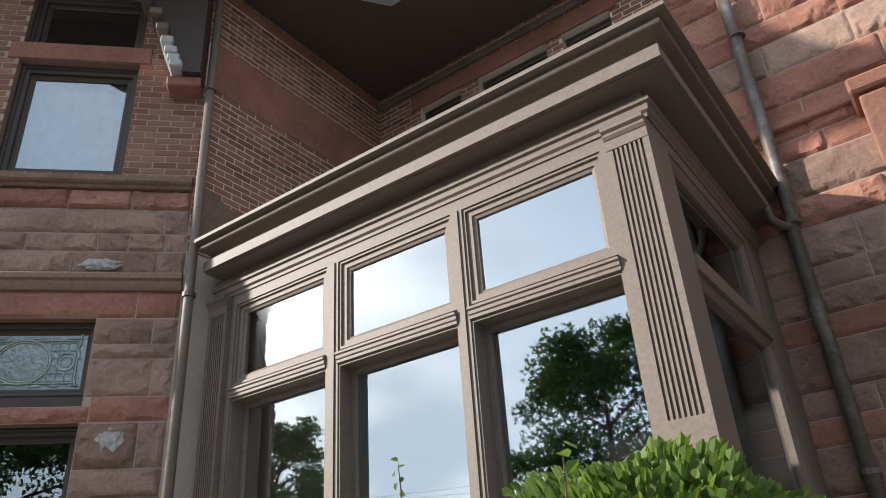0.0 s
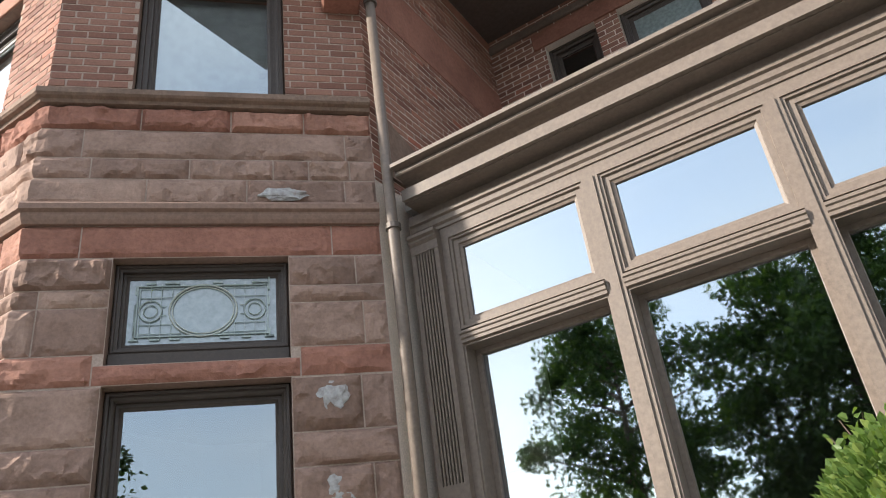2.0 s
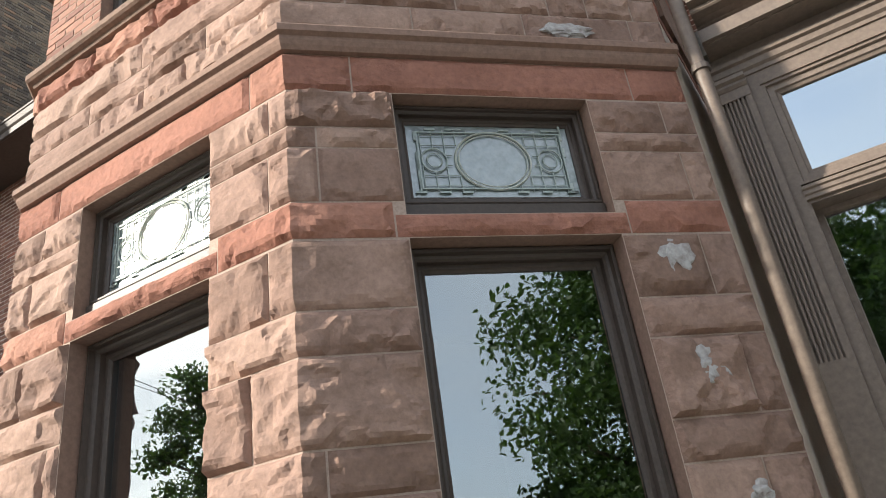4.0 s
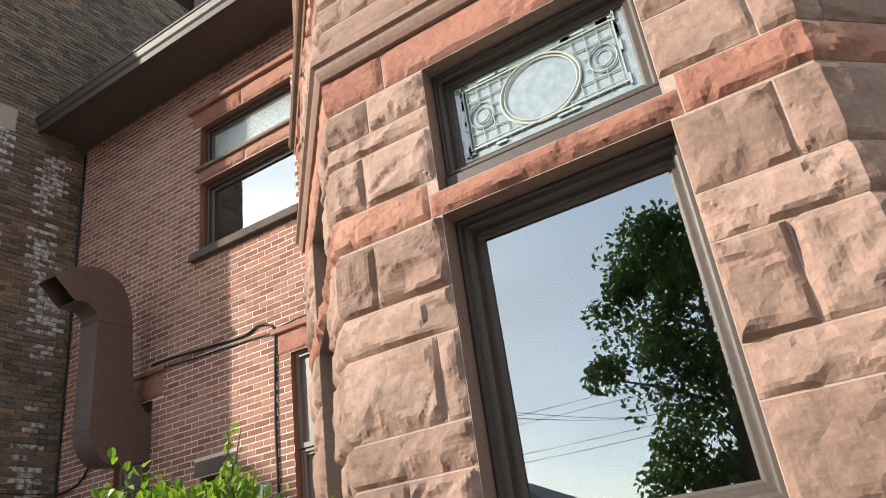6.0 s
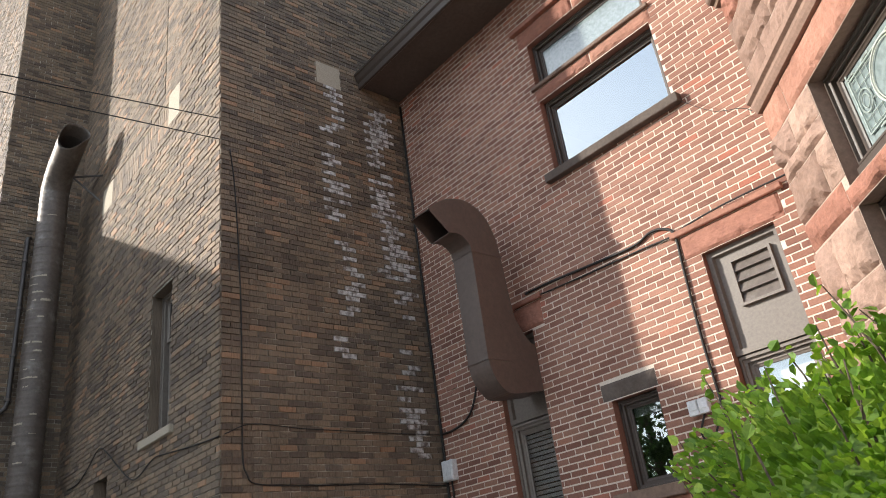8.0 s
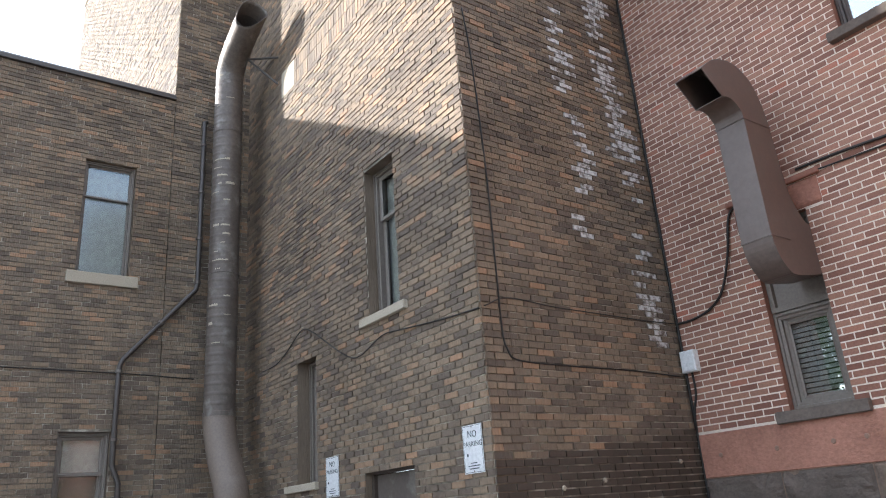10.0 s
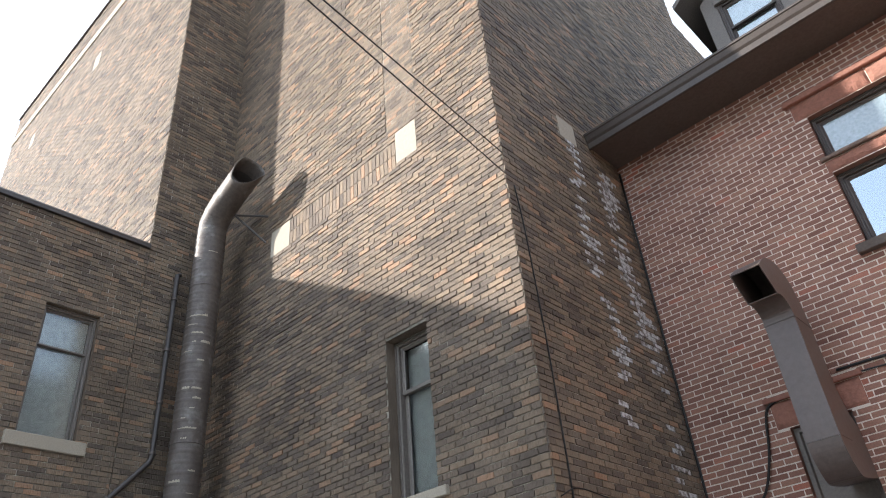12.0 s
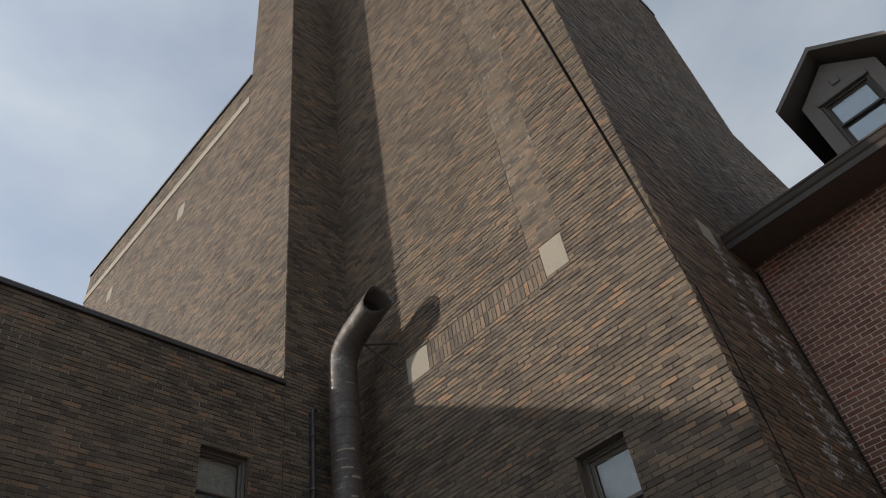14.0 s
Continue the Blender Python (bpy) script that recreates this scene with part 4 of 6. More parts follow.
bm.faces.new(lo), bm.faces.new(hi)
for i in range(3):
    bm.faces.new((lo[i], lo[(i + 1) % 3], hi[(i + 1) % 3], hi[i]))
tagged(part("roof_bay_gable", bm, M["roof_slate"]), "dark gabled attic roof over the bay", "roof", kind="structure")

# ---- brick wing ----
WING_L = C1[0] - TOWER_X
W_OPEN = [(2.54, 4.13, 6.79, 7.43), (2.54, 4.13, 5.58, 6.57), (3.94, 4.65, 1.35, 3.94), (2.60, 3.13, 2.06, 2.92), (1.13, 1.77, 2.05, 3.96)]
w_wing = wall("wall_wing_south", WING, WING_L, GROUND, EAVE_Z, W_OPEN, M["mortar"], "red brick wing wall with pale mortar and sandstone lintels", 0.3, jamb=M["red_brick"])
WINL = [("window_30", W_OPEN[0], "upper transom window with pale leaded glass", "leaded_glass", None, None, False), ("window_31", W_OPEN[1], "wide upper window reflecting the sky", "glass", None, None, False),
        ("window_33", W_OPEN[3], "small casement window with sandstone lintel", "dim_glass", None, 2.75, False)]
for nm, (a, b, c, d), lab, gl, mid, bl, sl in WINL:
    window(nm, WING, a, b, c, d, lab, M["brown_paint"], 0.12, 0.05, 0.05, gl, mid, bl, 1.0, sl)
a, b, c, d = W_OPEN[4]
window("window_34", WING, a, b, c, 3.03, "tall sash window with a slatted blind under a duct", M["grey_paint"], 0.11, 0.07, 0.06, "dim_glass", None, 2.15, 0.8, True)
bm = bmesh.new()
slab(bm, WING, a + 0.003, b - 0.003, 3.035, d - 0.003, -0.16, -0.11)
ring(bm, WING, a + 0.003, b - 0.003, 3.035, d - 0.003, [(0, -0.11), (0, -0.07), (0.05, -0.07), (0.06, -0.11)])
part("duct_panel", bm, M["grey_paint"], w_wing)
a, b, c, d = W_OPEN[2]
window("window_32", WING, a, b, c, 2.95, "tall window with a lowered pale blind", M["grey_paint"], 0.11, 0.06, 0.06, "dim_glass", None, 1.6, 0.8)
bm = bmesh.new()
slab(bm, WING, a + 0.003, b - 0.003, 2.955, d - 0.003, -0.15, -0.10)
ring(bm, WING, a + 0.003, b - 0.003, 2.955, d - 0.003, [(0, -0.10), (0, -0.06), (0.05, -0.06), (0.06, -0.10)])
part("vent_panel", bm, M["grey_paint"], w_wing)
vent = thing("louvre_vent", "grey louvred vent set in a painted window panel", "vent")
bm = ring(bmesh.new(), WING, 4.13, 4.53, 3.36, 3.80, [(0, -0.1), (0, -0.06), (0.025, -0.06), (0.025, -0.1)])
part("frame", bm, M["grey_paint"], vent)
for i in range(4):
    z = 3.385 + i * 0.0985
    bm = bmesh.new()
    hexa(bm, [WING.at(u, zz, o) for zz, o in ((z, -0.068), (z + 0.09, -0.098)) for u in (4.155, 4.505)][:2] + [WING.at(4.505, z + 0.09, -0.098), WING.at(4.155, z + 0.09, -0.098)]
         + [WING.at(4.155, z, -0.075), WING.at(4.505, z, -0.075), WING.at(4.505, z + 0.09, -0.105), WING.at(4.155, z + 0.09, -0.105)])
    part("slat", bm, M["galvanised"], vent)

seed = 1500
for (u0, u1, z0, z1), mt, dp, nm in (((2.40, 3.30, 7.43, 7.68), "red_stone", 0.03, "lintel_stone"), ((3.30, 4.25, 7.43, 7.68), "red_stone", 0.03, "lintel_stone"), ((2.50, 3.35, 6.575, 6.74), "red_stone", 0.03, "lintel_stone"), ((3.35, 4.17, 6.575, 6.74), "red_stone", 0.03, "lintel_stone"),
                                      ((3.76, 4.77, 3.94, 4.18), "red_stone", 0.03, "lintel_stone"), ((2.50, 3.16, 2.925, 3.10), "grey_stone", 0.015, "lintel_stone"), ((1.0, 1.96, 3.965, 4.26), "red_stone", 0.03, "lintel_stone")):
    seed += 1
    rock_stone(WING, u0, u1, z0, z1, M[mt], w_wing, seed, dp, name=nm)
for u0, u1, z0, z1, o, mt in ((2.34, 4.30, 7.68, 7.75, 0.07, "red_stone"), (2.48, 4.19, 6.74, 6.79, 0.05, "grey_stone"), (2.44, 4.22, 5.475, 5.58, 0.09, "grey_stone"), (3.70, 4.83, 4.18, 4.24, 0.05, "red_stone"),
                              (2.42, 3.2, 1.95, 2.06, 0.07, "grey_stone"), (1.0, 1.91, 1.935, 2.05, 0.07, "grey_stone"), (0.95, 2.0, 4.26, 4.32, 0.05, "red_stone")):
    bm = bmesh.new()
    slab(bm, WING, u0, u1, z0, z1, -0.12 if o > 0.055 else 0.0, o)
    part("sill", bevelled(bm, 0.008), M[mt], w_wing)
# plinth: smooth red course and dark rock-faced stones
bm = bmesh.new()
slab(bm, WING, 0.02, 5.28, 1.50, 1.95, 0.0, 0.02)
part("plinth_course", bevelled(bm, 0.008), M["red_stone"], w_wing)
bm = bmesh.new()
slab(bm, WING, 0.01, 5.29, GROUND, 1.498, 0.0, 0.004)
part("plinth_bed", bm, M["grey_stone"], w_wing)
for i in range(6):
    seed += 1
    rock_stone(WING, 0.02 + i * 0.88, 0.9 + i * 0.88, 1.12, 1.50, M["grey_stone"], w_wing, seed, 0.07)
    for zz in (0.7, 0.3, -0.1):
        seed += 1
        rock_stone(WING, 0.02 + i * 0.88, 0.9 + i * 0.88, zz, zz + 0.4, M["grey_stone"], w_wing, seed, 0.05)

# roof of the wing, gutter and soffit
bm = bmesh.new()
hexa(bm, [(-15.78, 3.82, 8.36), (-10.0, 3.82, 8.36), (-10.0, 9.5, 12.4), (-15.78, 9.5, 12.4), (-15.78, 3.82, 8.46), (-10.0, 3.82, 8.46), (-10.0, 9.5, 12.5), (-15.78, 9.5, 12.5)])
tagged(part("roof_wing", bm, M["roof_slate"]), "dark slate roof of the brick wing", "roof", kind="structure")
bm = bmesh.new()
box(bm, -15.78, -10.2, 3.84, WING_Y + 0.3, 8.22, 8.30)
tagged(part("ceiling_wing_eave", bm, M["soffit"]), "brown painted eave soffit of the wing", "soffit", kind="structure")
bm = sweep(bmesh.new(), [(-15.78, 3.84), (-10.2, 3.84)], [(0.0, 8.18), (0.02, 8.16), (0.05, 8.17), (0.05, 8.26), (0.075, 8.29), (0.10, 8.36), (0.115, 8.37), (0.115, 8.40), (0.0, 8.42)])
gut = tagged(part("gutter", bm, M["brown_paint"]), "brown painted metal gutter along the wing eave", "gutter", kind="structure")
# main roof, closed and plain
bm = bmesh.new()
box(bm, -10.19, 3.4, 6.41, 9.69, 7.9, 8.09)
tagged(part("roof_main", bm, M["roof_slate"]), "dark roof over the bay and main house", "roof", kind="structure")
bm = bmesh.new()
box(bm, -15.7, 3.45, 9.7, 10.0, GROUND, 8.1)
tagged(part("wall_house_north", bm, M["mortar"]), "plain rear wall of the house", "wall", kind="structure")
bm = bmesh.new()
box(bm, 3.1, 3.45, BACK_Y, 9.7, GROUND, 8.1)
tagged(part("wall_house_east", bm, M["mortar"]), "plain east wall of the house", "wall", kind="structure")

# dormer
DF = Face((-14.0, 5.02), (1, 0), (0, -1))
dm = thing("dormer", "brown gabled roof dormer with a two-pane window", "dormer", kind="structure")
bm = bmesh.new()
for x0, x1, z0, z1 in ((-14.0, -13.78, 9.0, 10.6), (-12.98, -12.76, 9.0, 10.6), (-13.78, -12.98, 10.42, 10.6), (-13.78, -12.98, 9.0, 9.3)):
    box(bm, x0, x1, 5.02, 5.2, z0, z1)
hexa(bm, [(-14.0, 5.02, 10.6), (-12.76, 5.02, 10.6), (-12.76, 5.2, 10.6), (-14.0, 5.2, 10.6), (-13.39, 5.02, 11.15), (-13.37, 5.02, 11.15), (-13.37, 5.2, 11.15), (-13.39, 5.2, 11.15)])
part("front", bm, M["grey_paint"], dm)
for x0, x1 in ((-14.0, -13.9), (-12.86, -12.76)):
    bm = bmesh.new()
    box(bm, x0, x1, 5.2, 8.0, 9.0, 10.62)
    part("cheek", bm, M["grey_paint"], dm)
for s in (-1, 1):
    bm = bmesh.new()
    e = -13.38 + s * 0.92
    hexa(bm, [(-13.38, 4.72, 11.28), (e, 4.72, 10.55), (e, 8.5, 10.55), (-13.38, 8.5, 11.28), (-13.38, 4.72, 11.38), (e, 4.72, 10.64), (e, 8.5, 10.64), (-13.38, 8.5, 11.38)])
    part("roof_slope", bm, M["grey_paint"], dm)
bm = bmesh.new()
slab(bm, DF, 0.2, 1.04, 10.40, 10.5, 0.0, 0.05)
slab(bm, DF, 0.55, 0.69, 10.62, 10.78, 0.0, 0.03)
part("pediment_ornament", bevelled(bm, 0.01), M["grey_paint"], dm)
window("window_40", DF, 0.22, 1.02, 9.3, 10.42, "dormer sash window with pale panes", M["brown_paint"], 0.03, 0.06, 0.05, "dim_glass", 9.9, 9.4, 0.8)

# ---- dark brick tower ----
TF_OPEN = [(3.85, 4.52, 3.52, 5.37), (1.91, 2.48, 1.82, 3.40), (3.62, 4.62, GROUND, 1.855)]
w_tf = wall("wall_tower_south", T_FRONT, 5.86, GROUND, 23.2, TF_OPEN, M["grey_mortar"], "tall dark brown brick tower wall with pale square blocks", 0.35, jamb=M["dark_brick"])
w_ts = wall("wall_tower_east", T_SIDE, 8.4, GROUND, 22.3, [], M["grey_mortar"], "tall dark brick tower side with white efflorescence", 0.35, u_start=0.351)
w_tr = wall("wall_tower_rear", T_SIDE, 15.0, GROUND, 16.0, [], M["grey_mortar"], "dark brick rear block of the tower", 0.35, u_start=8.41)
w_ls = wall("wall_tower_offset", L_SIDE, TOWER_Y - 0.42, GROUND, 25.2, [], M["grey_mortar"], "dark brick side of the projecting tower pier", 0.35, u_start=0.351)
w_lf = wall("wall_tower_west", L_FRONT, 33.0 - 21.66, GROUND, 18.9, [], M["grey_mortar"], "long tall dark brick wall above a low roof", 0.35)
L_PIER = Face((-23.52, 0.419), (1, 0), (0, -1))
w_lp = wall("wall_tower_pier", L_PIER, 1.86, 18.9, 25.2, [], M["grey_mortar"], "upper part of the tall dark brick pier", 0.35)
LOW_OPEN = [(4.765, 5.49, 4.95, 6.75), (4.76, 5.42, 1.4, 2.74)]
w_low = wall("wall_low_building", LOW, 6.01, GROUND, 8.1, LOW_OPEN, M["grey_mortar"], "dark brick wall of the low side building", 0.35, jamb=M["dark_brick"])
window("window_50", T_FRONT, *TF_OPEN[0], "narrow tower window with a grey board in its upper light", M["grey_paint"], 0.16, 0.05, 0.05, "board_glass", 4.76, 3.58, 0.6)
window("window_51", T_FRONT, *TF_OPEN[1], "narrow lower tower window", M["grey_paint"], 0.2, 0.05, 0.05, "board_glass", None, 1.9, 0.6)
window("window_52", LOW, *LOW_OPEN[0], "blanked window with grey panels in the low building", M["grey_paint"], 0.1, 0.04, 0.03, "board_glass", 6.2, 5.0, 0.6)
window("window_53", LOW, *LOW_OPEN[1], "lower window of the low building with a blind", M["grey_paint"], 0.1, 0.05, 0.05, "board_glass", 2.2, 2.2, 0.6)
door = thing("door_1", "grey steel door in the dark brick tower", "door", kind="structure")
bm = ring(bmesh.new(), T_FRONT, 3.62, 4.62, GROUND, 1.855, [(0, -0.15), (0, -0.08), (0.05, -0.08), (0.05, -0.15)])
part("door_frame", bm, M["brown_paint"], door)
bm = bmesh.new()
slab(bm, T_FRONT, 3.675, 4.565, GROUND, 1.80, -0.16, -0.12)
leaf = part("door_leaf", bevelled(bm, 0.004), M["galvanised"], door)
bm = tube(bmesh.new(), [T_FRONT.at(3.75, 0.95, -0.12), T_FRONT.at(3.75, 0.95, -0.06), T_FRONT.at(3.87, 0.95, -0.06)], 0.01, 8)
part("door_handle", bm, M["dark_metal"], leaf)
for f, u0, u1, z0, z1 in ((T_FRONT, 3.69, 4.66, 3.43, 3.53), (T_FRONT, 1.6, 2.5, 1.74, 1.83), (LOW, 4.65, 5.62, 4.79, 4.96), (LOW, 4.7, 5.5, 1.3, 1.41)):
    bm = bmesh.new()
    slab(bm, f, u0, u1, z0, z1, -0.2, 0.06)
    part("sill", bevelled(bm, 0.008), M["limestone"], w_low if f is LOW else w_tf)
for f, own, u0, u1, z0, z1 in ((T_FRONT, w_tf, 4.19, 4.58, 7.82, 8.36), (T_FRONT, w_tf, 1.38, 1.86, 7.76, 8.23), (T_FRONT, w_tf, 1.18, 1.62, 20.0, 20.55), (T_SIDE, w_ts, 1.40, 1.79, 8.03, 8.40), (L_FRONT, w_lf, 6.15, 6.5, 16.2, 16.7), (L_FRONT, w_lf, 2.1, 2.4, 16.3, 16.75)):
    bm = bmesh.new()
    slab(bm, f, u0, u1, z0, z1, -0.02, 0.012)
    part("block", bevelled(bm, 0.004), M["limestone"], own, "pale square stone block")
for f, own, u0, u1, z in ((T_FRONT, w_tf, 0.0, 5.86, 21.75), (L_FRONT, w_lf, 0.0, 9.48, 17.75)):
    bm = bmesh.new()
    slab(bm, f, u0, u1, z, z + 0.28, -0.02, 0.04)
    part("coping_band", bevelled(bm, 0.01), M["limestone"], own)
for own, pts, z, hh in ((w_low, [(-21.66, -5.6), (-21.66, 0.41)], 8.1, 0.1), (w_lf, [(-33.0, 0.42), (-23.53, 0.42)], 18.9, 0.14)):
    bm = sweep(bmesh.new(), [(x, y) for x, y in pts], [(-0.35, z), (0.06, z), (0.06, z + hh * 0.6), (0.03, z + hh), (-0.35, z + hh)])
    part("parapet_cap", bm, M["dark_metal"], own)
bm = bmesh.new()
box(bm, TOWER_X - 0.35, TOWER_X + 0.05, 1.64, 10.1, 22.3, 22.45)
box(bm, TOWER_X - 0.35, TOWER_X + 0.02, 8.9, 10.1, 22.45, 22.9)
part("parapet_cap", bm, M["dark_metal"], w_ts)
# rest of the tower, plain and closed
for nm, (x0, x1, y0, y1, z0, z1), lab in (("roof_tower", (-21.6, -16.16, 2.05, 10.1, 21.5, 21.7), "flat roof of the tower"), ("wall_tower_north", (-21.6, -16.16, 9.8, 10.09, GROUND, 21.5), "plain rear wall of the tower"),
                                           ("wall_tower_rear_north", (-22.0, -15.81, 16.4, 16.68, GROUND, 16.0), "plain rear wall"), ("roof_rear", (-22.0, -16.16, 10.1, 16.4, 15.7, 15.9), "flat roof of the rear block"),
                                           ("wall_tower_pier_west", (-23.52, -23.2, 0.78, 3.0, 18.9, 25.2), "plain side of the brick pier"), ("wall_tower_pier_north", (-23.2, -21.66, 2.7, 3.0, 18.9, 25.2), "plain rear of the brick pier"), ("wall_tower_pier_east", (-22.0, -21.67, 1.7, 2.7, 18.9, 25.2), "plain side of the brick pier"),
                                           ("roof_pier", (-23.52, -21.66, 0.78, 3.0, 25.2, 25.3), "cap of the brick pier"), ("roof_west", (-33.0, -23.2, 0.78, 14.0, 18.4, 18.6), "flat roof of the long block"), ("wall_west_end", (-33.0, -32.7, 0.78, 14.0, 5.0, 18.4), "plain end wall of the long block"),
                                           ("roof_low", (-33.0, -22.02, -5.6, 0.41, 7.7, 7.9), "flat roof of the low building"), ("wall_low_south", (-33.0, -22.02, -5.6, -5.3, GROUND, 7.7), "plain south wall of the low building"), ("wall_low_west", (-33.3, -33.0, -5.6, 0.41, GROUND, 8.0), "plain west wall of the low building")):
    bm = bmesh.new()
    box(bm, x0, x1, y0, y1, z0, z1)
    tagged(part(nm, bm, M["grey_mortar"] if nm.startswith("wall") else M["asphalt"]), lab, nm.split("_")[0], kind="structure")

# ---- brickwork of the red walls ----
LINT = [(2.40, 4.25, 7.43, 7.75), (2.50, 4.17, 6.575, 6.79), (2.44, 4.22, 5.475, 5.58), (3.76, 4.77, 3.94, 4.24), (2.50, 3.16, 2.92, 3.10), (1.0, 1.96, 3.96, 4.32), (2.42, 3.2, 1.95, 2.06), (1.0, 1.91, 1.935, 2.05)]
lay_bricks(w_wing, WING, brick_cells(WING_L, 1.96, EAVE_Z, W_OPEN + LINT, seed=4), [M["red_brick"]], (1.8, 4.6, 3.1, 5.2), 11)
for own, f, ln, ops, sd in ((bay_walls[0], FACE_A, LEN_A, UP_A, 5), (bay_walls[1], FACE_B, LEN_B, OPEN_B[2:], 6), (bay_walls[2], FACE_C, LEN_C, UP_C, 7)):
    lint = [(o[0] - 0.1, o[1] + 0.1, o[3], o[3] + 0.2) for o in ops[:1]]
    lay_bricks(own, f, brick_cells(ln, BRICK_Z, BAY_TOP, ops + lint, seed=sd), [M["red_brick"]], (0, ln, 5.4, 7.2), sd)
    bm = bmesh.new()
    for a, b, c, d in lint:
        slab(bm, f, a, b, c, d, 0.0, 0.02)
    part("lintel_band", bevelled(bm, 0.005), M["red_stone"], own)
lay_bricks(w_c, RET_C, brick_cells(WING_Y - C1[1], GROUND, BAY_TOP, [], seed=8), [M["red_brick"]], (0, 2, 2.0, 4.2), 12)
lay_bricks(w_b, RET_B, brick_cells(BACK_Y - B1[1], 4.6, 7.86, [(0, 4, 6.45, 7.03), (0, 4, 7.70, 7.83)], seed=9), [M["red_brick"]], (0, 2.6, 4.7, 6.4), 13)
lay_bricks(w_back, BACK, brick_cells(3.85, 4.6, BAY_TOP, BACK_OPEN + [(0.55, 3.36, 7.39, 7.62), (0, 3.85, 7.66, 7.76)], seed=10), [M["red_brick"]], (0, 3.8, 6.3, 7.9), 14)

# ---- brickwork of the tower ----
TB = dict(course=0.0675, brick=0.213, joint=0.013)
front_ops = TF_OPEN + [(4.19, 4.58, 7.82, 8.36), (1.38, 1.86, 7.76, 8.23), (1.86, 4.19, 7.76, 8.23), (4.02, 4.62, 8.45, 21.7), (3.69, 4.66, 3.43, 3.53), (1.6, 2.5, 1.74, 1.83)]
lay_bricks(w_tf, T_FRONT, brick_cells(5.86, GROUND, 23.2, front_ops + [(-0.1, 5.96, 21.74, 22.04)], seed=21, **TB), [M["dark_brick"]], (3.6, 5.86, 2.0, 5.6), 22, proud=0.011)
# the infilled strip, set back between two straight joints, and the soldier course
strip = [(a + 4.03, b + 4.03, c, d, e) for a, b, c, d, e in brick_cells(0.57, 8.45, 21.7, [], seed=24, **TB)]
ob = new("brickwork", brick_mesh("brickwork", T_FRONT, strip, [M["dark_brick"]], 0.004, 25))
ob.parent = w_tf
tagged(ob, kind="stuff")
soldier = [(1.87 + i * 0.0773, 1.87 + i * 0.0773 + 0.066, 7.77 + k * 0.232, 7.77 + k * 0.232 + 0.22, True) for i in range(30) for k in range(2)]
for q in soldier:
    key = "soldier"
    if key not in BRICK_MESHES:
        bm = bmesh.new()
        box(bm, -0.033, 0.033, -0.008, 0.004, -0.11, 0.11)
        me = bpy.data.meshes.new("soldier_brick")
        fixed(bm).to_mesh(me)
        bm.free()
        me.materials.append(M["dark_brick"])
        BRICK_MESHES[key] = me
    ob = new("soldier_brick", BRICK_MESHES[key])
    ob.matrix_world = T_FRONT.matrix((q[0] + q[1]) / 2, (q[2] + q[3]) / 2, random.uniform(-0.002, 0.002))
    ob.parent = w_tf


def whitened(q):
    """Efflorescence runs down two streaks of the tower's side; the foot is painted."""
    u, z = (q[0] + q[1]) / 2, (q[2] + q[3]) / 2
    if z < 1.72 + 0.1 * u:
        return 2
    h = (math.sin(u * 127.1 + z * 311.7) * 43758.5453) % 1.0
    n = noise.noise(Vector((u * 2.2, z * 1.1, 5.0)))
    for c, lo, hi, w in ((1.62, 4.05, 8.0, 0.15), (2.42, 5.2, 7.9, 0.26), (2.52, 2.9, 5.2, 0.16)):
        if lo < z < hi and abs(u - c + 0.06 * math.sin(z * 2.1)) < w * (0.8 + 0.5 * n) and h < (0.85 if lo > 5 else 0.5) + n * (0.5 if lo > 5 else 1.1):
            return 1
    return 0


side_cells = brick_cells(8.4, GROUND, 22.3, [(1.40, 1.79, 8.03, 8.40)], seed=26, **TB)
lay_bricks(w_ts, T_SIDE, side_cells, [M["dark_brick"], M["pale_brick"], M["painted_brick"]], (0.0, 2.8, 2.0, 4.6), 27, whitened, 0.011)
lay_bricks(w_tr, T_SIDE, brick_cells(15.0, 8.0, 16.0, [], seed=28, u_start=8.41, **TB), [M["dark_brick"]], None, 28, proud=0.011)
lay_bricks(w_ls, L_SIDE, brick_cells(TOWER_Y - 0.42, GROUND, 25.2, [], seed=29, **TB), [M["dark_brick"]], (0, 1.2, 2, 6), 29, proud=0.011)
lay_bricks(w_lf, L_FRONT, brick_cells(33.0 - 21.66, 8.0, 18.9, [(6.15, 6.5, 16.2, 16.7), (2.1, 2.4, 16.3, 16.75)], seed=30, **TB), [M["dark_brick"]], None, 30, proud=0.011)
lay_bricks(w_lp, L_PIER, brick_cells(1.86, 18.9, 25.2, [], seed=31, **TB), [M["dark_brick"]], None, 31, proud=0.011)
lay_bricks(w_low, LOW, brick_cells(6.01, GROUND, 8.1, LOW_OPEN + [(4.65, 5.62, 4.79, 4.96), (4.7, 5.5, 1.3, 1.41)], seed=32, **TB), [M["dark_brick"]], (3.6, 6.0, 4.0, 7.0), 32, proud=0.011)

# ---- ducts, pipes and cables ----
def pipe_thing(name, label, category, path, radius, mat, clips=(), sides=12, clip_r=1.35, group=""):
    t = thing(name, label, category, group=group)
    part("pipe", tube(bmesh.new(), path, radius, sides), mat, t, smooth=True)
    for c, d in clips:
        c, d = Vector(c), Vector(d).normalized()
        bm = tube(bmesh.new(), [c - d * 0.02, c + d * 0.02], radius * clip_r, sides)
        part("clip", bm, M["galvanised"], t)
    return t


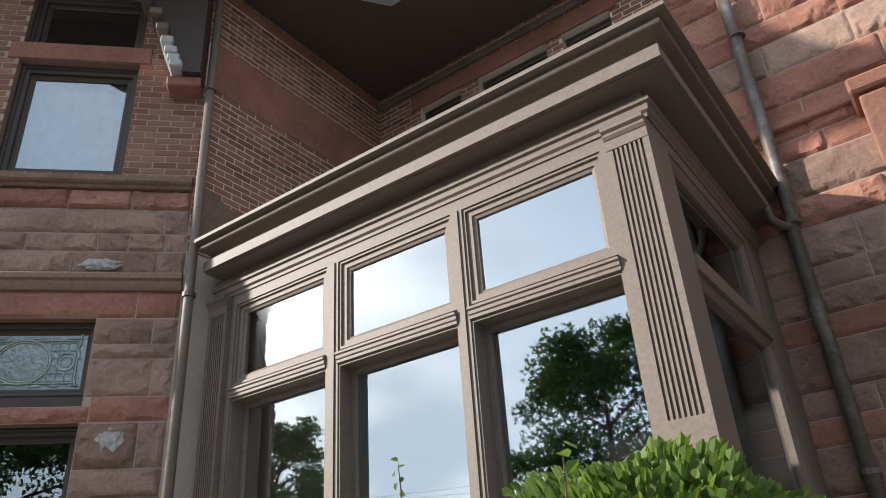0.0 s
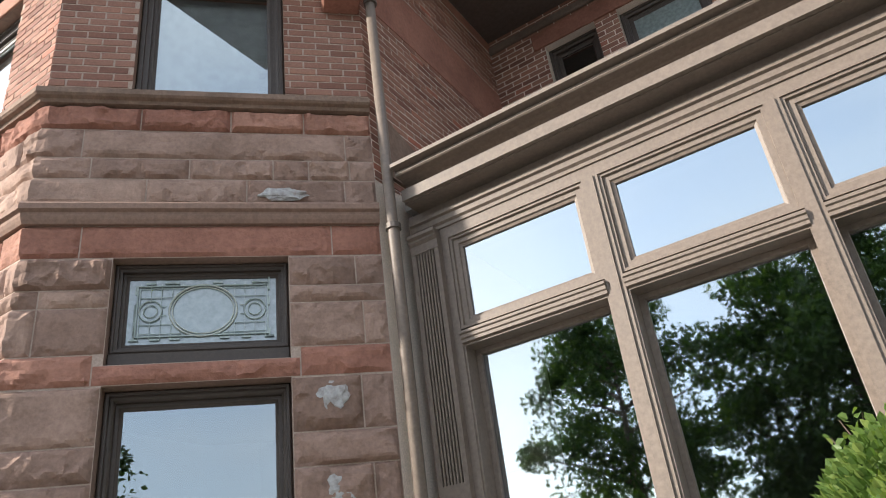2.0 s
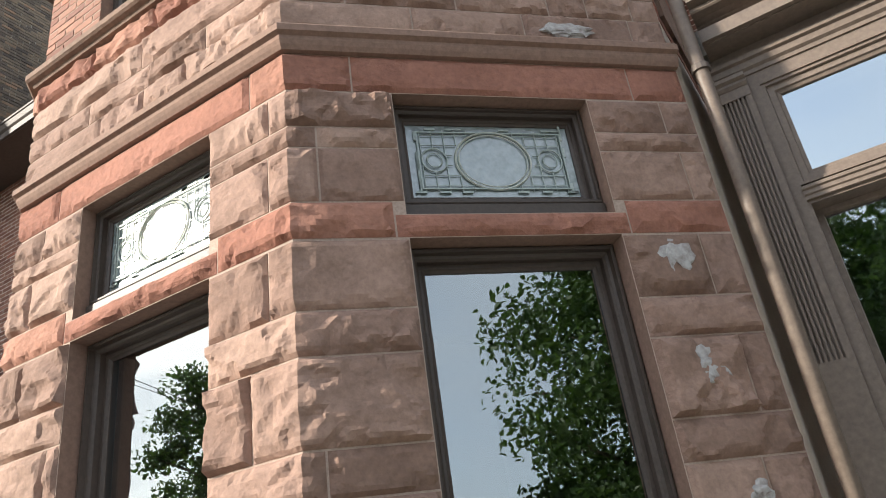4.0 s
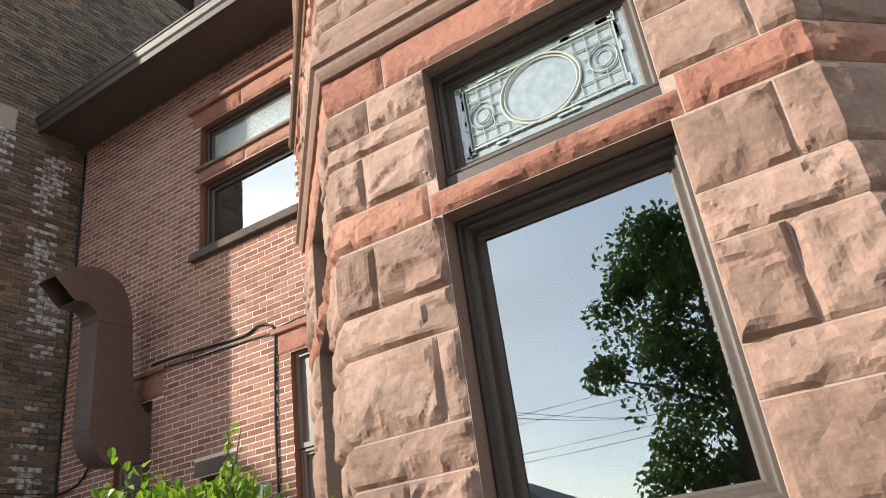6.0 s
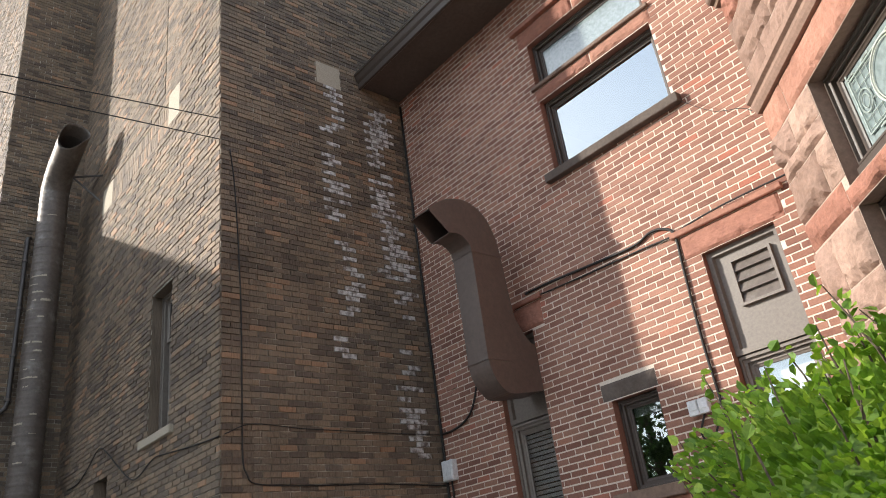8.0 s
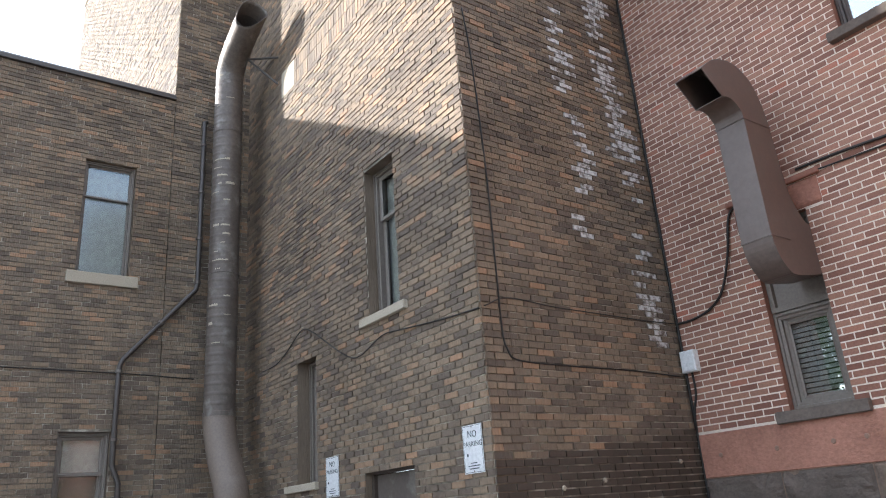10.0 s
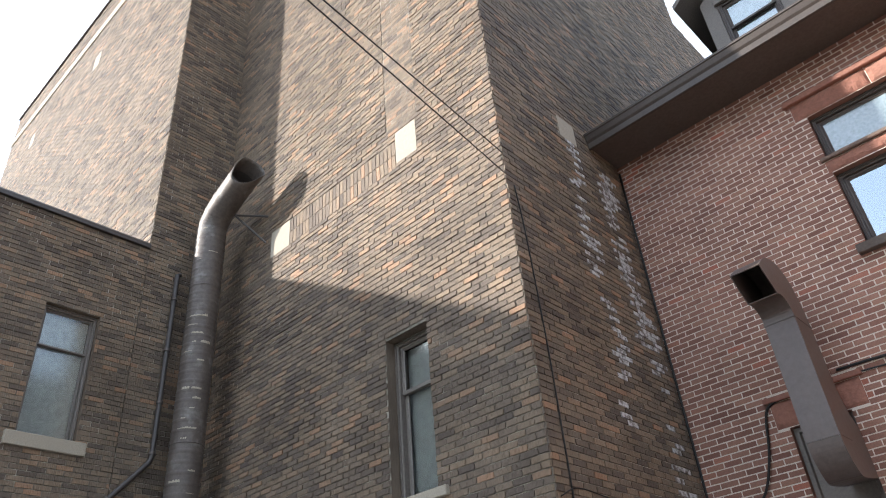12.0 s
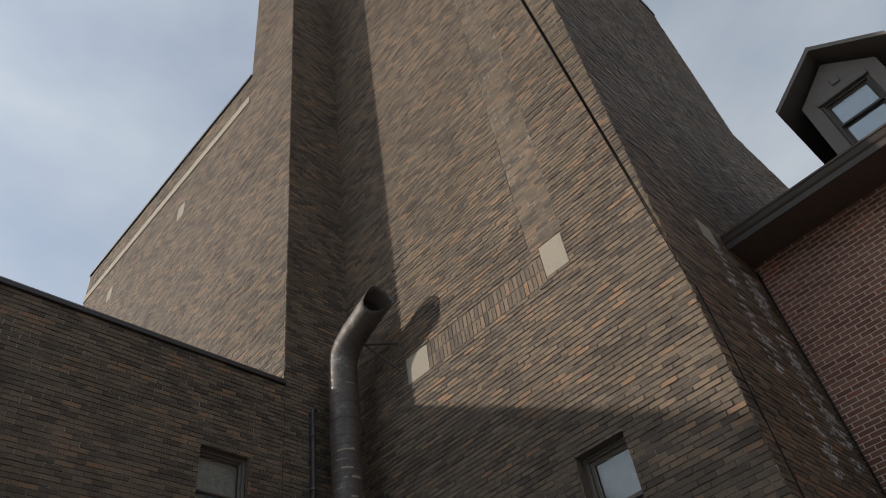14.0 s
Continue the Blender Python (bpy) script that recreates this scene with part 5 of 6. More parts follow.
def cable(name, label, points, radius=0.012, mat="wire", steps=6, group="cables on the walls"):
    ob = part(name, tube(bmesh.new(), curve_points(points, steps), radius, 6), M[mat], None, smooth=True)
    return tagged(ob, label, "cable", group)


# box duct out of the wing's window
duct = thing("exhaust_duct", "brown painted sheet metal exhaust duct with a gooseneck top", "duct")
front = [(4.54, 3.26), (4.07, 3.20), (3.93, 3.25), (3.83, 3.37), (3.78, 3.55), (3.78, 3.9), (3.78, 4.45), (3.78, 4.80), (3.74, 4.89), (3.66, 4.95), (3.57, 4.96), (3.49, 4.94)]
back = [(4.54, 3.78), (4.47, 3.80), (4.38, 3.90), (4.30, 4.05), (4.27, 4.22), (4.25, 4.5), (4.23, 4.80), (4.20, 5.02), (4.10, 5.25), (3.96, 5.37), (3.80, 5.42), (3.62, 5.40), (3.45, 5.34), (3.23, 5.18)]
front, back = ([(q.y, q.z) for q in curve_points([(0, *a) for a in line], 4)] for line in (front, back))
X0, X1 = -14.34, -14.03
bm = bmesh.new()
for line in (front, back):
    a = [bm.verts.new((X0, y, z)) for y, z in line]
    b = [bm.verts.new((X1, y, z)) for y, z in line]
    for i in range(len(line) - 1):
        bm.faces.new((a[i], a[i + 1], b[i + 1], b[i]))
for x in (X0, X1):
    bm.faces.new([bm.verts.new((x, y, z)) for y, z in front + back[::-1]])
bmesh.ops.remove_doubles(bm, verts=bm.verts, dist=1e-4)
body = part("shell", bm, M["duct_paint"], duct)
body.modifiers.new("thickness", "SOLIDIFY").thickness = 0.012
for z in (4.79, 3.56):
    bm = bmesh.new()
    bmf = Face((X0, 3.78), (1, 0), (0, -1))
    box(bm, X0 - 0.006, X1 + 0.006, 3.772, 4.242 if z > 4 else 4.1, z - 0.012, z + 0.012)
    part("seam", bm, M["duct_paint"], duct)

# spiral duct on the tower
sp = thing("spiral_duct", "galvanised spiral duct with flaking paint climbing the tower", "duct")
path = [Vector((-21.12, 1.12, 2.9 + 0.02 * i)) for i in range(269)]
bend = curve_points([(-21.12, 1.12, 8.26), (-21.10, 1.12, 8.50), (-20.98, 1.12, 8.68), (-20.79, 1.12, 8.82), (-20.44, 1.12, 8.98), (-20.06, 1.12, 9.13)], 8)
full = path + bend[1:]
radii = [0.212 + (0.009 if i % 7 == 0 else 0.0) for i in range(len(path))] + [0.215 + (0.006 if i in (8, 16, 24, 32) else 0.0) for i in range(len(bend) - 1)]
bm = tube(bmesh.new(), full, radii, 24, cap=False)
bm.verts.ensure_lookup_table()
axis, cut = (full[-1] - full[-4]).normalized(), Vector((0.72, -0.62, -0.22)).normalized()
for v in list(bm.verts)[-24 * 6:]:
    gap = (full[-1] - v.co).dot(cut) / axis.dot(cut)
    if gap < 0 or v.index >= len(full) * 24 - 24:
        v.co += axis * gap
shell = part("spiral_pipe", bm, M["galvanised"], sp, smooth=True)
shell.modifiers.new("thickness", "SOLIDIFY").thickness = -0.008
# added dark sleeve: the shade deep in the mouth, as colour
part("lining", tube(bmesh.new(), full[-22:-5], 0.2, 24, cap=False), M["dark_metal"], sp, "dark inner sleeve that paints the shade in the mouth", smooth=True)
bm, rng = bmesh.new(), random.Random(77)
for zc, count in ((8.2, 2), (7.75, 2), (6.6, 9), (6.0, 5), (5.5, 8), (4.9, 5), (4.2, 6)):
    for i in range(count):
        z = 2.9 + 0.14 * round((zc + rng.uniform(-0.35, 0.35) - 2.9) / 0.14) + 0.012
        a0, wide, hh = rng.uniform(-1.5, -0.2), rng.uniform(0.15, 0.7), rng.uniform(0.012, 0.045)
        rows = []
        for j in range(7):
            a, lift = a0 + wide * j / 6, 0.2235 + 0.003 * (j % 2)
            rows.append([bm.verts.new((-21.12 + lift * math.cos(a), 1.12 + lift * math.sin(a), zz)) for zz in (z, z + hh * rng.uniform(0.5, 1.0))])
        for p, q in zip(rows, rows[1:]):
            bm.faces.new((p[0], q[0], q[1], p[1]))
flakes = tagged(part("paint_flakes", bm, M["limestone"], sp), "pale flaking paint on the seams", kind="stuff")
flakes.modifiers.new("thickness", "SOLIDIFY").thickness = 0.004
foot = curve_points([(-21.12, 1.12, 2.92), (-21.10, 1.12, 2.75), (-20.95, 1.13, 2.35), (-20.72, 1.15, 1.95), (-20.62, 1.15, 1.6), (-20.62, 1.15, GROUND)], 6)
part("foot_pipe", tube(bmesh.new(), foot, 0.225, 24), M["taupe_paint"], sp, "tan painted lower pipe", smooth=True)
for z in (2.9, 5.0, 7.4):
    part("collar", tube(bmesh.new(), [(-21.12, 1.12, z - 0.03), (-21.12, 1.12, z + 0.03)], 0.23, 24), M["galvanised"], sp)
for a, b in (((-20.78, 1.3, 8.68), (-20.42, 1.68, 8.12)), ((-20.78, 1.3, 8.68), (-20.40, 1.68, 8.62))):
    part("brace", tube(bmesh.new(), [a, b], 0.018, 8), M["dark_metal"], sp)
for z in (3.7, 6.9):
    part("strap", tube(bmesh.new(), [(-21.33, 1.12, z), (-21.65, 1.12, z)], 0.015, 8), M["galvanised"], sp)

# rain pipes
pipe_thing("downspout", "brown painted downspout between the bay and the sunroom", "downspout", [(-4.88, 3.34, GROUND), (-4.88, 3.34, 4.1), (-4.885, 3.34, 4.14), (-4.885, 3.34, 7.86)], 0.042, M["taupe_paint"],
           [((-4.88, 3.34, z), (0, 0, 1)) for z in (1.6, 4.12, 6.3)])
pipe_thing("downspout", "grey downspout with flaking paint on the stone wall", "downspout", [(-0.66, 5.9, GROUND), (-0.66, 5.9, 4.25), (-0.63, 5.88, 4.32), (-0.60, 5.86, 8.4)], 0.055, M["galvanised"],
           [((-0.66, 5.9, 2.3), (0, 0, 1)), ((-0.65, 5.9, 4.25), (0, 0, 1)), ((-0.6, 5.87, 6.2), (0, 0, 1))])
pipe_thing("gutter_outlet", "short curved gutter outlet at the sunroom eave", "pipe", curve_points([(-0.78, 5.7, 4.36), (-0.76, 5.72, 4.25), (-0.7, 5.8, 4.2), (-0.66, 5.88, 4.22)], 4), 0.035, M["galvanised"])
drain = [(-21.58, 0.93, 7.8), (-21.58, 0.88, 7.78), (-21.58, 0.88, 4.95), (-21.58, 0.85, 4.85), (-21.58, -0.12, 3.72), (-21.58, -0.16, 3.62), (-21.58, -0.16, 2.3), (-21.58, -0.06, 2.05), (-21.58, -0.06, GROUND)]
pipe_thing("drain_pipe", "dark brown drain pipe with a diagonal run and clips", "pipe", drain, 0.036, M["dark_metal"],
           [((-21.58, 0.88, z), (0, 0, 1)) for z in (7.35, 6.5, 5.7, 4.98)] + [((-21.58, 0.37, 4.29), (0, -0.65, -0.76)), ((-21.58, -0.16, 3.55), (0, 0, 1)), ((-21.58, -0.16, 2.62), (0, 0, 1))])

WY, TX = WING_Y - 0.022, TOWER_X + 0.02
cable("cable", "black cable bundle along the brick wing wall", [(-14.02, WY, 4.38), (-13.6, WY, 4.37), (-13.0, WY, 4.33), (-12.5, WY, 4.31), (-12.3, WY, 4.36), (-12.15, WY, 4.33), (-12.05, WY, 4.22), (-12.06, WY, 3.86), (-12.08, WY, 3.2), (-12.07, WY, 2.65), (-12.05, WY, 1.9), (-12.05, WY, 0.4)], 0.014)
cable("cable", "grey thin cable along the brick wing wall", [(-14.0, WY, 4.30), (-13.2, WY, 4.26), (-12.5, WY, 4.24), (-12.12, WY, 4.22), (-12.0, WY, 4.245), (-11.5, WY - 0.04, 4.26), (-10.6, WY - 0.04, 4.25)], 0.009)
cable("cable", "black cable drooping beside the exhaust duct", [(-14.5, WY, 4.30), (-14.75, WY, 4.26), (-14.86, WY, 4.15), (-14.95, WY - 0.02, 3.75), (-15.1, WY - 0.02, 3.4), (-15.3, WY, 3.25), (-15.55, WY, 3.19), (-15.76, WY, 3.19)], 0.014)
cable("cable", "black cable dropping from a meter box", [(-15.68, WY, 2.62), (-15.68, WY, 2.4), (-15.74, WY, 2.2), (-15.76, WY, 1.9), (-15.76, WY, 0.4)], 0.012)
cable("cable", "looped black cables under white junction boxes", [(-12.25, WY, 2.56), (-12.32, WY - 0.02, 2.40), (-12.24, WY - 0.03, 2.30), (-12.14, WY - 0.02, 2.44), (-12.1, WY, 2.52)], 0.01)
cable("cable", "dark conduit down the corner of the tower side", [(TX, 1.80, 6.5), (TX, 1.86, 5.9), (TX, 1.91, 4.6), (TX, 1.91, 3.5), (TX, 1.91, 2.92), (TX, 1.95, 2.74), (TX, 2.09, 2.64), (TX, 2.8, 2.62), (TX, 3.6, 2.62), (TX, 4.5, 2.59)], 0.008)
cable("cable", "dark cable across the tower side", [(TX, 1.72, 3.13), (TX, 2.02, 3.24), (TX, 2.6, 3.21), (TX, 3.28, 3.2), (TX, 4.0, 3.19), (TX, 4.5, 3.2)], 0.006)
cable("cable", "dark cables sagging along the tower front", [(-20.9, 1.668, 3.5), (-20.4, 1.668, 3.51), (-20.0, 1.66, 3.62), (-19.55, 1.66, 3.8), (-19.2, 1.66, 3.68), (-18.75, 1.66, 3.42), (-18.3, 1.66, 3.18), (-18.0, 1.66, 3.13), (-17.5, 1.66, 3.25), (-17.1, 1.66, 3.22), (-16.4, 1.668, 3.15), (-15.8, 1.668, 3.11)], 0.008)
cable("cable", "dark cable along the low building", [(-21.64, -5.0, 3.55), (-21.64, -2.5, 3.56), (-21.64, -0.2, 3.54), (-21.64, 0.9, 3.5)], 0.009)
for z, dz in ((6.6, 0.0), (6.9, -0.045)):
    v = Vector((0.27, -0.925, -0.268 + dz))
    p = Vector((-15.78, 1.66, z))
    cable("service_wire", "black service wire strung from the tower corner", [p, p + v * 1.5, p + v * 3, p + v * 4.5, p + v * 6, p + v * 7.5 + Vector((0, 0, 0.08)), p + v * 9.5 + Vector((0, 0, 0.4)), (-11.6, -12.5, 4.6), (-10.6, -16.0, 5.9), (-9.6, -19.0, 7.3)], 0.006, group="wires overhead")
cable("service_wire", "thin pale wire from the wing to the bay", [(-11.6, WY, 5.5), (-11.2, 4.2, 5.0), (-10.7, 3.5, 4.45), (-10.55, 3.28, 4.25)], 0.003, "wire", group="wires overhead")
cable("cable", "thin dark seam cable between tower and wing", [(TX + 0.02, WY, 8.1), (TX + 0.02, WY, 6.0), (TX + 0.02, WY, 4.0), (TX + 0.02, WY, 2.0)], 0.016)

# boxes
meter = thing("meter_box", "small pale grey metal box on the brick corner", "meter box")
bm = bmesh.new()
slab(bm, WING, 0.04, 0.23, 2.62, 2.86, 0.0, 0.09)
part("case", bevelled(bm, 0.012, 2), M["white_metal"], meter)
bm = bmesh.new()
slab(bm, WING, 0.055, 0.215, 2.635, 2.845, 0.09, 0.098)
part("cover", bevelled(bm, 0.003), M["white_metal"], meter)
for u in (3.42, 3.525):
    jb = thing("junction_box", "white plastic junction box with cables below it", "junction box", group="junction boxes")
    bm = bmesh.new()
    slab(bm, WING, u, u + 0.1, 2.555, 2.69, 0.0, 0.06)
    part("case", bevelled(bm, 0.008, 2), M["white_metal"], jb)
    bm = bmesh.new()
    slab(bm, WING, u + 0.006, u + 0.094, 2.60, 2.685, 0.06, 0.066)
    part("lid", bevelled(bm, 0.002), M["white_metal"], jb)
for own, f, pts in ((w_wing, WING, [(0.28, 1.72), (0.92, 1.72), (1.49, 1.72), (1.80, 1.73), (2.07, 1.75), (2.3, 1.735), (2.9, 1.74)]), (w_ts, T_SIDE, [(0.77, 1.49), (1.32, 1.54), (2.5, 1.69)])):
    for u, z in pts:
        o = 0.02 if f is WING else 0.014
        bm = tube(bmesh.new(), [f.at(u, z, o), f.at(u, z, o + 0.012)], [0.026, 0.02], 10)
        part("anchor_plate", bm, M["jamb_stone"] if f is WING else M["limestone"], own)

# signs
def lettering(text, height, f, u, z, out, mat, owner):
    cu = bpy.data.curves.new("lettering", "FONT")
    cu.body, cu.size, cu.align_x, cu.extrude = text, height, "CENTER", 0.0006
    tmp = bpy.data.objects.new("lettering_source", cu)
    scene.collection.objects.link(tmp)
    me = bpy.data.meshes.new_from_object(tmp.evaluated_get(bpy.context.evaluated_depsgraph_get()))
    bpy.data.objects.remove(tmp)
    me.materials.clear()
    me.materials.append(mat)
    me.transform(f.matrix(u, z, out) @ pose(0, 0, 0, 90, 0, 0))
    ob = new("lettering", me)
    ob.parent = owner
    return ob


SIGN_FACE = Face((-21.66, TOWER_Y - 0.012), (1, 0), (0, -1))
for u0, u1, z0, z1 in ((5.458, 5.745, 1.664, 2.086), (2.73, 3.05, 1.63, 2.08)):
    sg = thing("parking_sign", "white metal no parking sign screwed to dark brick", "sign", group="parking signs")
    bm = bmesh.new()
    slab(bm, SIGN_FACE, u0, u1, z0, z1, 0.008, 0.012)
    part("plate", bm, M["white_metal"], sg)
    uc = (u0 + u1) / 2
    bm = ring(bmesh.new(), SIGN_FACE, u0 + 0.008, u1 - 0.008, z0 + 0.008, z1 - 0.008, [(0, 0.0122), (0, 0.0128), (0.004, 0.0128), (0.004, 0.0122)])
    part("border", bm, M["print_dark"], sg)
    lettering("NO", 0.085, SIGN_FACE, uc, z1 - 0.11, 0.0135, M["print_dark"], sg)
    lettering("PARKING", 0.066, SIGN_FACE, uc, z1 - 0.19, 0.0135, M["print_dark"], sg)
    bm = bmesh.new()
    for i, w in enumerate((0.09, 0.17, 0.14)):
        slab(bm, SIGN_FACE, uc - w / 2, uc + w / 2, z0 + 0.085 - i * 0.024, z0 + 0.094 - i * 0.024, 0.0122, 0.013)
    part("small_print", bm, M["print_dark"], sg)
    bm = tube(bmesh.new(), [SIGN_FACE.at(u0 + 0.06, z0 + 0.16, 0.0122), SIGN_FACE.at(u0 + 0.06, z0 + 0.16, 0.013)], 0.014, 12)
    part("arrow_dot", bm, M["print_dark"], sg)
    for z in (z0 + 0.018, z1 - 0.018):
        part("screw", tube(bmesh.new(), [SIGN_FACE.at(uc, z, 0.012), SIGN_FACE.at(uc, z, 0.016)], 0.007, 8), M["galvanised"], sg)

# eave bracket at the bay's corner, and the hood on the stone wall
br = thing("eave_bracket", "arched brown timber eave bracket, lower blocks paled as if sunlit", "bracket")
arch = curve_points([(2.12, 6.38, 0), (2.07, 6.5, 0), (1.99, 6.72, 0), (1.85, 7.08, 0), (1.60, 7.5, 0), (1.42, 7.84, 0)], 4)
bm = bmesh.new()
edge = [(q.x, q.y) for q in arch] + [(2.29, 7.84), (2.29, 6.38)]
lo = [bm.verts.new(FACE_B.at(u, z, 0.0)) for u, z in edge]
hi = [bm.verts.new(FACE_B.at(u, z, 0.26)) for u, z in edge]
bm.faces.new(lo), bm.faces.new(hi)
for i in range(len(edge)):
    bm.faces.new((lo[i], lo[(i + 1) % len(edge)], hi[(i + 1) % len(edge)], hi[i]))
part("web", bm, M["brown_paint"], br)
bm = bmesh.new()
slab(bm, FACE_B, 1.98, 2.29, 6.26, 6.38, 0.0, 0.2)
part("corbel", bevelled(bm, 0.015), M["red_stone"], br)
# the first four blocks take a pale colour in place of sunlight on them
for i, q in enumerate(arch[2:18:2]):
    bm = bmesh.new()
    slab(bm, FACE_B, q.x - 0.085, q.x + 0.03, q.y - 0.045, q.y + 0.04, 0.03, 0.33)
    part("block", bevelled(bm, 0.01), M["blind"] if i < 4 else M["taupe_paint"], br)
hood = thing("stone_hood", "projecting dark moulded hood on the stone wall", "hood")
bm = bmesh.new()
hexa(bm, [STONE_R.at(u, z, o) for z0_, z1_ in ((0, 0),) for u, z, o in ((1.2, 5.0, 0.0), (3.4, 5.0, 0.0), (3.4, 5.0, 0.42), (1.2, 5.0, 0.42), (1.2, 5.12, 0.0), (3.4, 5.12, 0.0), (3.4, 5.12, 0.46), (1.2, 5.12, 0.46))])
part("slab", bevelled(bm, 0.02), M["red_stone"], hood)
for u in (1.25, 2.2, 3.1):
    bm = bmesh.new()
    hexa(bm, [STONE_R.at(a, z, o) for a in (u, u + 0.2) for z, o in ((4.45, 0.0), (4.5, 0.1), (4.98, 0.38), (4.98, 0.0))])
    part("carved_bracket", bevelled(bm, 0.02, 2), M["red_stone"], hood)
bm = bmesh.new()
slab(bm, STONE_R, 0.0, 4.59, 5.14, 5.22, 0.0, 0.08)
part("string_course", bevelled(bm, 0.015), M["red_stone"], w_stone)


# ---- planting ----
def leaf_mesh(name, centres, outward, length, width, mat, seed, droop=0.3):
    """Many folded leaves, each of two halves, joined."""
    rng = np.random.default_rng(seed)
    n = len(centres)
    c, o = np.asarray(centres), np.asarray(outward)
    d = o * 0.6 + rng.normal(0, 0.7, (n, 3))
    d /= np.linalg.norm(d, axis=1, keepdims=True)
    r = rng.normal(0, 1, (n, 3)) * 0.7 + np.array((0, 0, 1.0)) + o * 0.6
    side = np.cross(d, r)
    side /= np.linalg.norm(side, axis=1, keepdims=True) + 1e-9
    up = np.cross(side, d)
    ln = length * rng.uniform(0.6, 1.25, (n, 1))
    w = width * rng.uniform(0.7, 1.2, (n, 1))
    base, tip = c - d * ln * 0.5, c + d * ln * 0.5 - up * ln * droop * 0.4
    lo, hi = c - d * ln * 0.24, c + d * ln * 0.16 - up * ln * droop * 0.1
    rise = up * w * 0.16
    v = np.stack([base, lo + side * w * 0.42 + rise, hi + side * w * 0.44 + rise, tip, hi - side * w * 0.44 + rise, lo - side * w * 0.42 + rise], 1).reshape(-1, 3)
    k = np.arange(n)[:, None] * 6
    quads = np.concatenate([k + np.array([[0, 3, 2, 1]]), k + np.array([[0, 5, 4, 3]])], 1).reshape(-1)
    me = bpy.data.meshes.new(name)
    me.vertices.add(len(v))
    me.vertices.foreach_set("co", v.astype(np.float32).reshape(-1))
    me.loops.add(len(quads))
    me.loops.foreach_set("vertex_index", quads.astype(np.int32))
    me.polygons.add(len(quads) // 4)
    me.polygons.foreach_set("loop_start", (np.arange(len(quads) // 4) * 4).astype(np.int32))
    me.polygons.foreach_set("use_smooth", [False] * (len(quads) // 4))
    me.materials.append(mat)
    me.update(calc_edges=True)
    return me


def bush(label, cx, cy, rx, ry, top, leaf, size, count, seed, mat, sprouts=25, lumpy=0.12):
    """A rounded shrub: stems, a dense crown of leaves over an uneven outline, and upright shoots."""
    rng = np.random.default_rng(seed)
    t = thing("shrub", label, "shrub", group="shrubs by the house")
    zc = GROUND + (top - GROUND) * 0.56
    rz = top - zc
    off = Vector((seed * 3.3, seed * 1.7, 0))
    pts, outs = [], []

    def radius(d):
        return 1 + lumpy * 1.6 * noise.noise(Vector(d) * 2.2 + off) + lumpy * 0.8 * noise.noise(Vector(d) * 6 + off)

    dirs = rng.normal(0, 1, (count, 3))
    dirs /= np.linalg.norm(dirs, axis=1, keepdims=True)
    for d in dirs:
        r = radius(d) * (0.86 + 0.15 * rng.random() ** 0.6)
        z = zc + d[2] * rz * r
        if z < GROUND + 0.05:
            continue
        pts.append((cx + d[0] * rx * r, cy + d[1] * ry * r, z))
        outs.append(d)
    twigs = bmesh.new()
    for _ in range(sprouts):
        d = rng.normal(0, 1, 3)
        d[2] = abs(d[2]) + 0.35
        d /= np.linalg.norm(d)
        r = radius(d)
        p = Vector((cx + d[0] * rx * r * 0.9, cy + d[1] * ry * r * 0.9, zc + d[2] * rz * r * 0.9))
        q = p + Vector((d[0] * 0.12 + rng.normal() * 0.04, d[1] * 0.12 + rng.normal() * 0.04, 0.12 + 0.2 * rng.random()))
        tube(twigs, [p, p.lerp(q, 0.5) + Vector((rng.normal() * 0.01, rng.normal() * 0.01, 0)), q], [0.005, 0.004, 0.002], 5)
        for s in np.linspace(0.35, 1.0, 7):
            a = rng.random() * 6.28
            e = Vector((math.cos(a), math.sin(a), 0.5))
            pts.append(tuple(p.lerp(q, s) + e * leaf * 0.5))
            outs.append(tuple(e))
    for _ in range(9):
        a = rng.random() * 6.28
        tube(twigs, [(cx + math.cos(a) * 0.12, cy + math.sin(a) * 0.12, GROUND), (cx + math.cos(a) * rx * 0.5, cy + math.sin(a) * ry * 0.5, zc), (cx + math.cos(a) * rx * 0.7, cy + math.sin(a) * ry * 0.7, zc + rz * 0.55)], [0.025, 0.016, 0.006], 6)
    tagged(part("branching", twigs, M["bark"], t), kind="stuff")
    ob = new("foliage", leaf_mesh("foliage", pts, outs, leaf, leaf * size, mat, seed))
    ob.parent = t
    tagged(ob, kind="stuff")
    core = bmesh.new()
    bmesh.ops.create_icosphere(core, subdivisions=3, radius=1.0)
    for v in core.verts:
        r = radius(v.co) * 0.84
        v.co = Vector((cx + v.co.x * rx * r, cy + v.co.y * ry * r, max(GROUND + 0.02, zc + v.co.z * rz * r)))
    part("inner_leaves", core, mat, t)
    return t


bush("clipped rounded hedge shrub with small glossy green leaves", -2.30, 2.72, 0.72, 0.60, 2.06, 0.042, 0.85, 14000, 1, M["hedge_leaf"], 12, 0.06)
bush("hedge shrub with broad green leaves beside the sunroom", -1.05, 2.58, 0.80, 0.62, 2.03, 0.056, 0.85, 11500, 2, M["hedge_leaf"], 14, 0.07)
bush("leafy bright green shrub with upright shoots by the bay", -9.72, 1.46, 0.94, 0.72, 2.02, 0.05, 0.85, 14000, 3, M["bright_leaf"], 90, 0.13)
bush("young yellow-green weed shoots at the foot of the bay", -5.12, 2.1, 0.28, 0.25, 1.52, 0.10, 0.55, 260, 4, M["bright_leaf"], 14, 0.2)


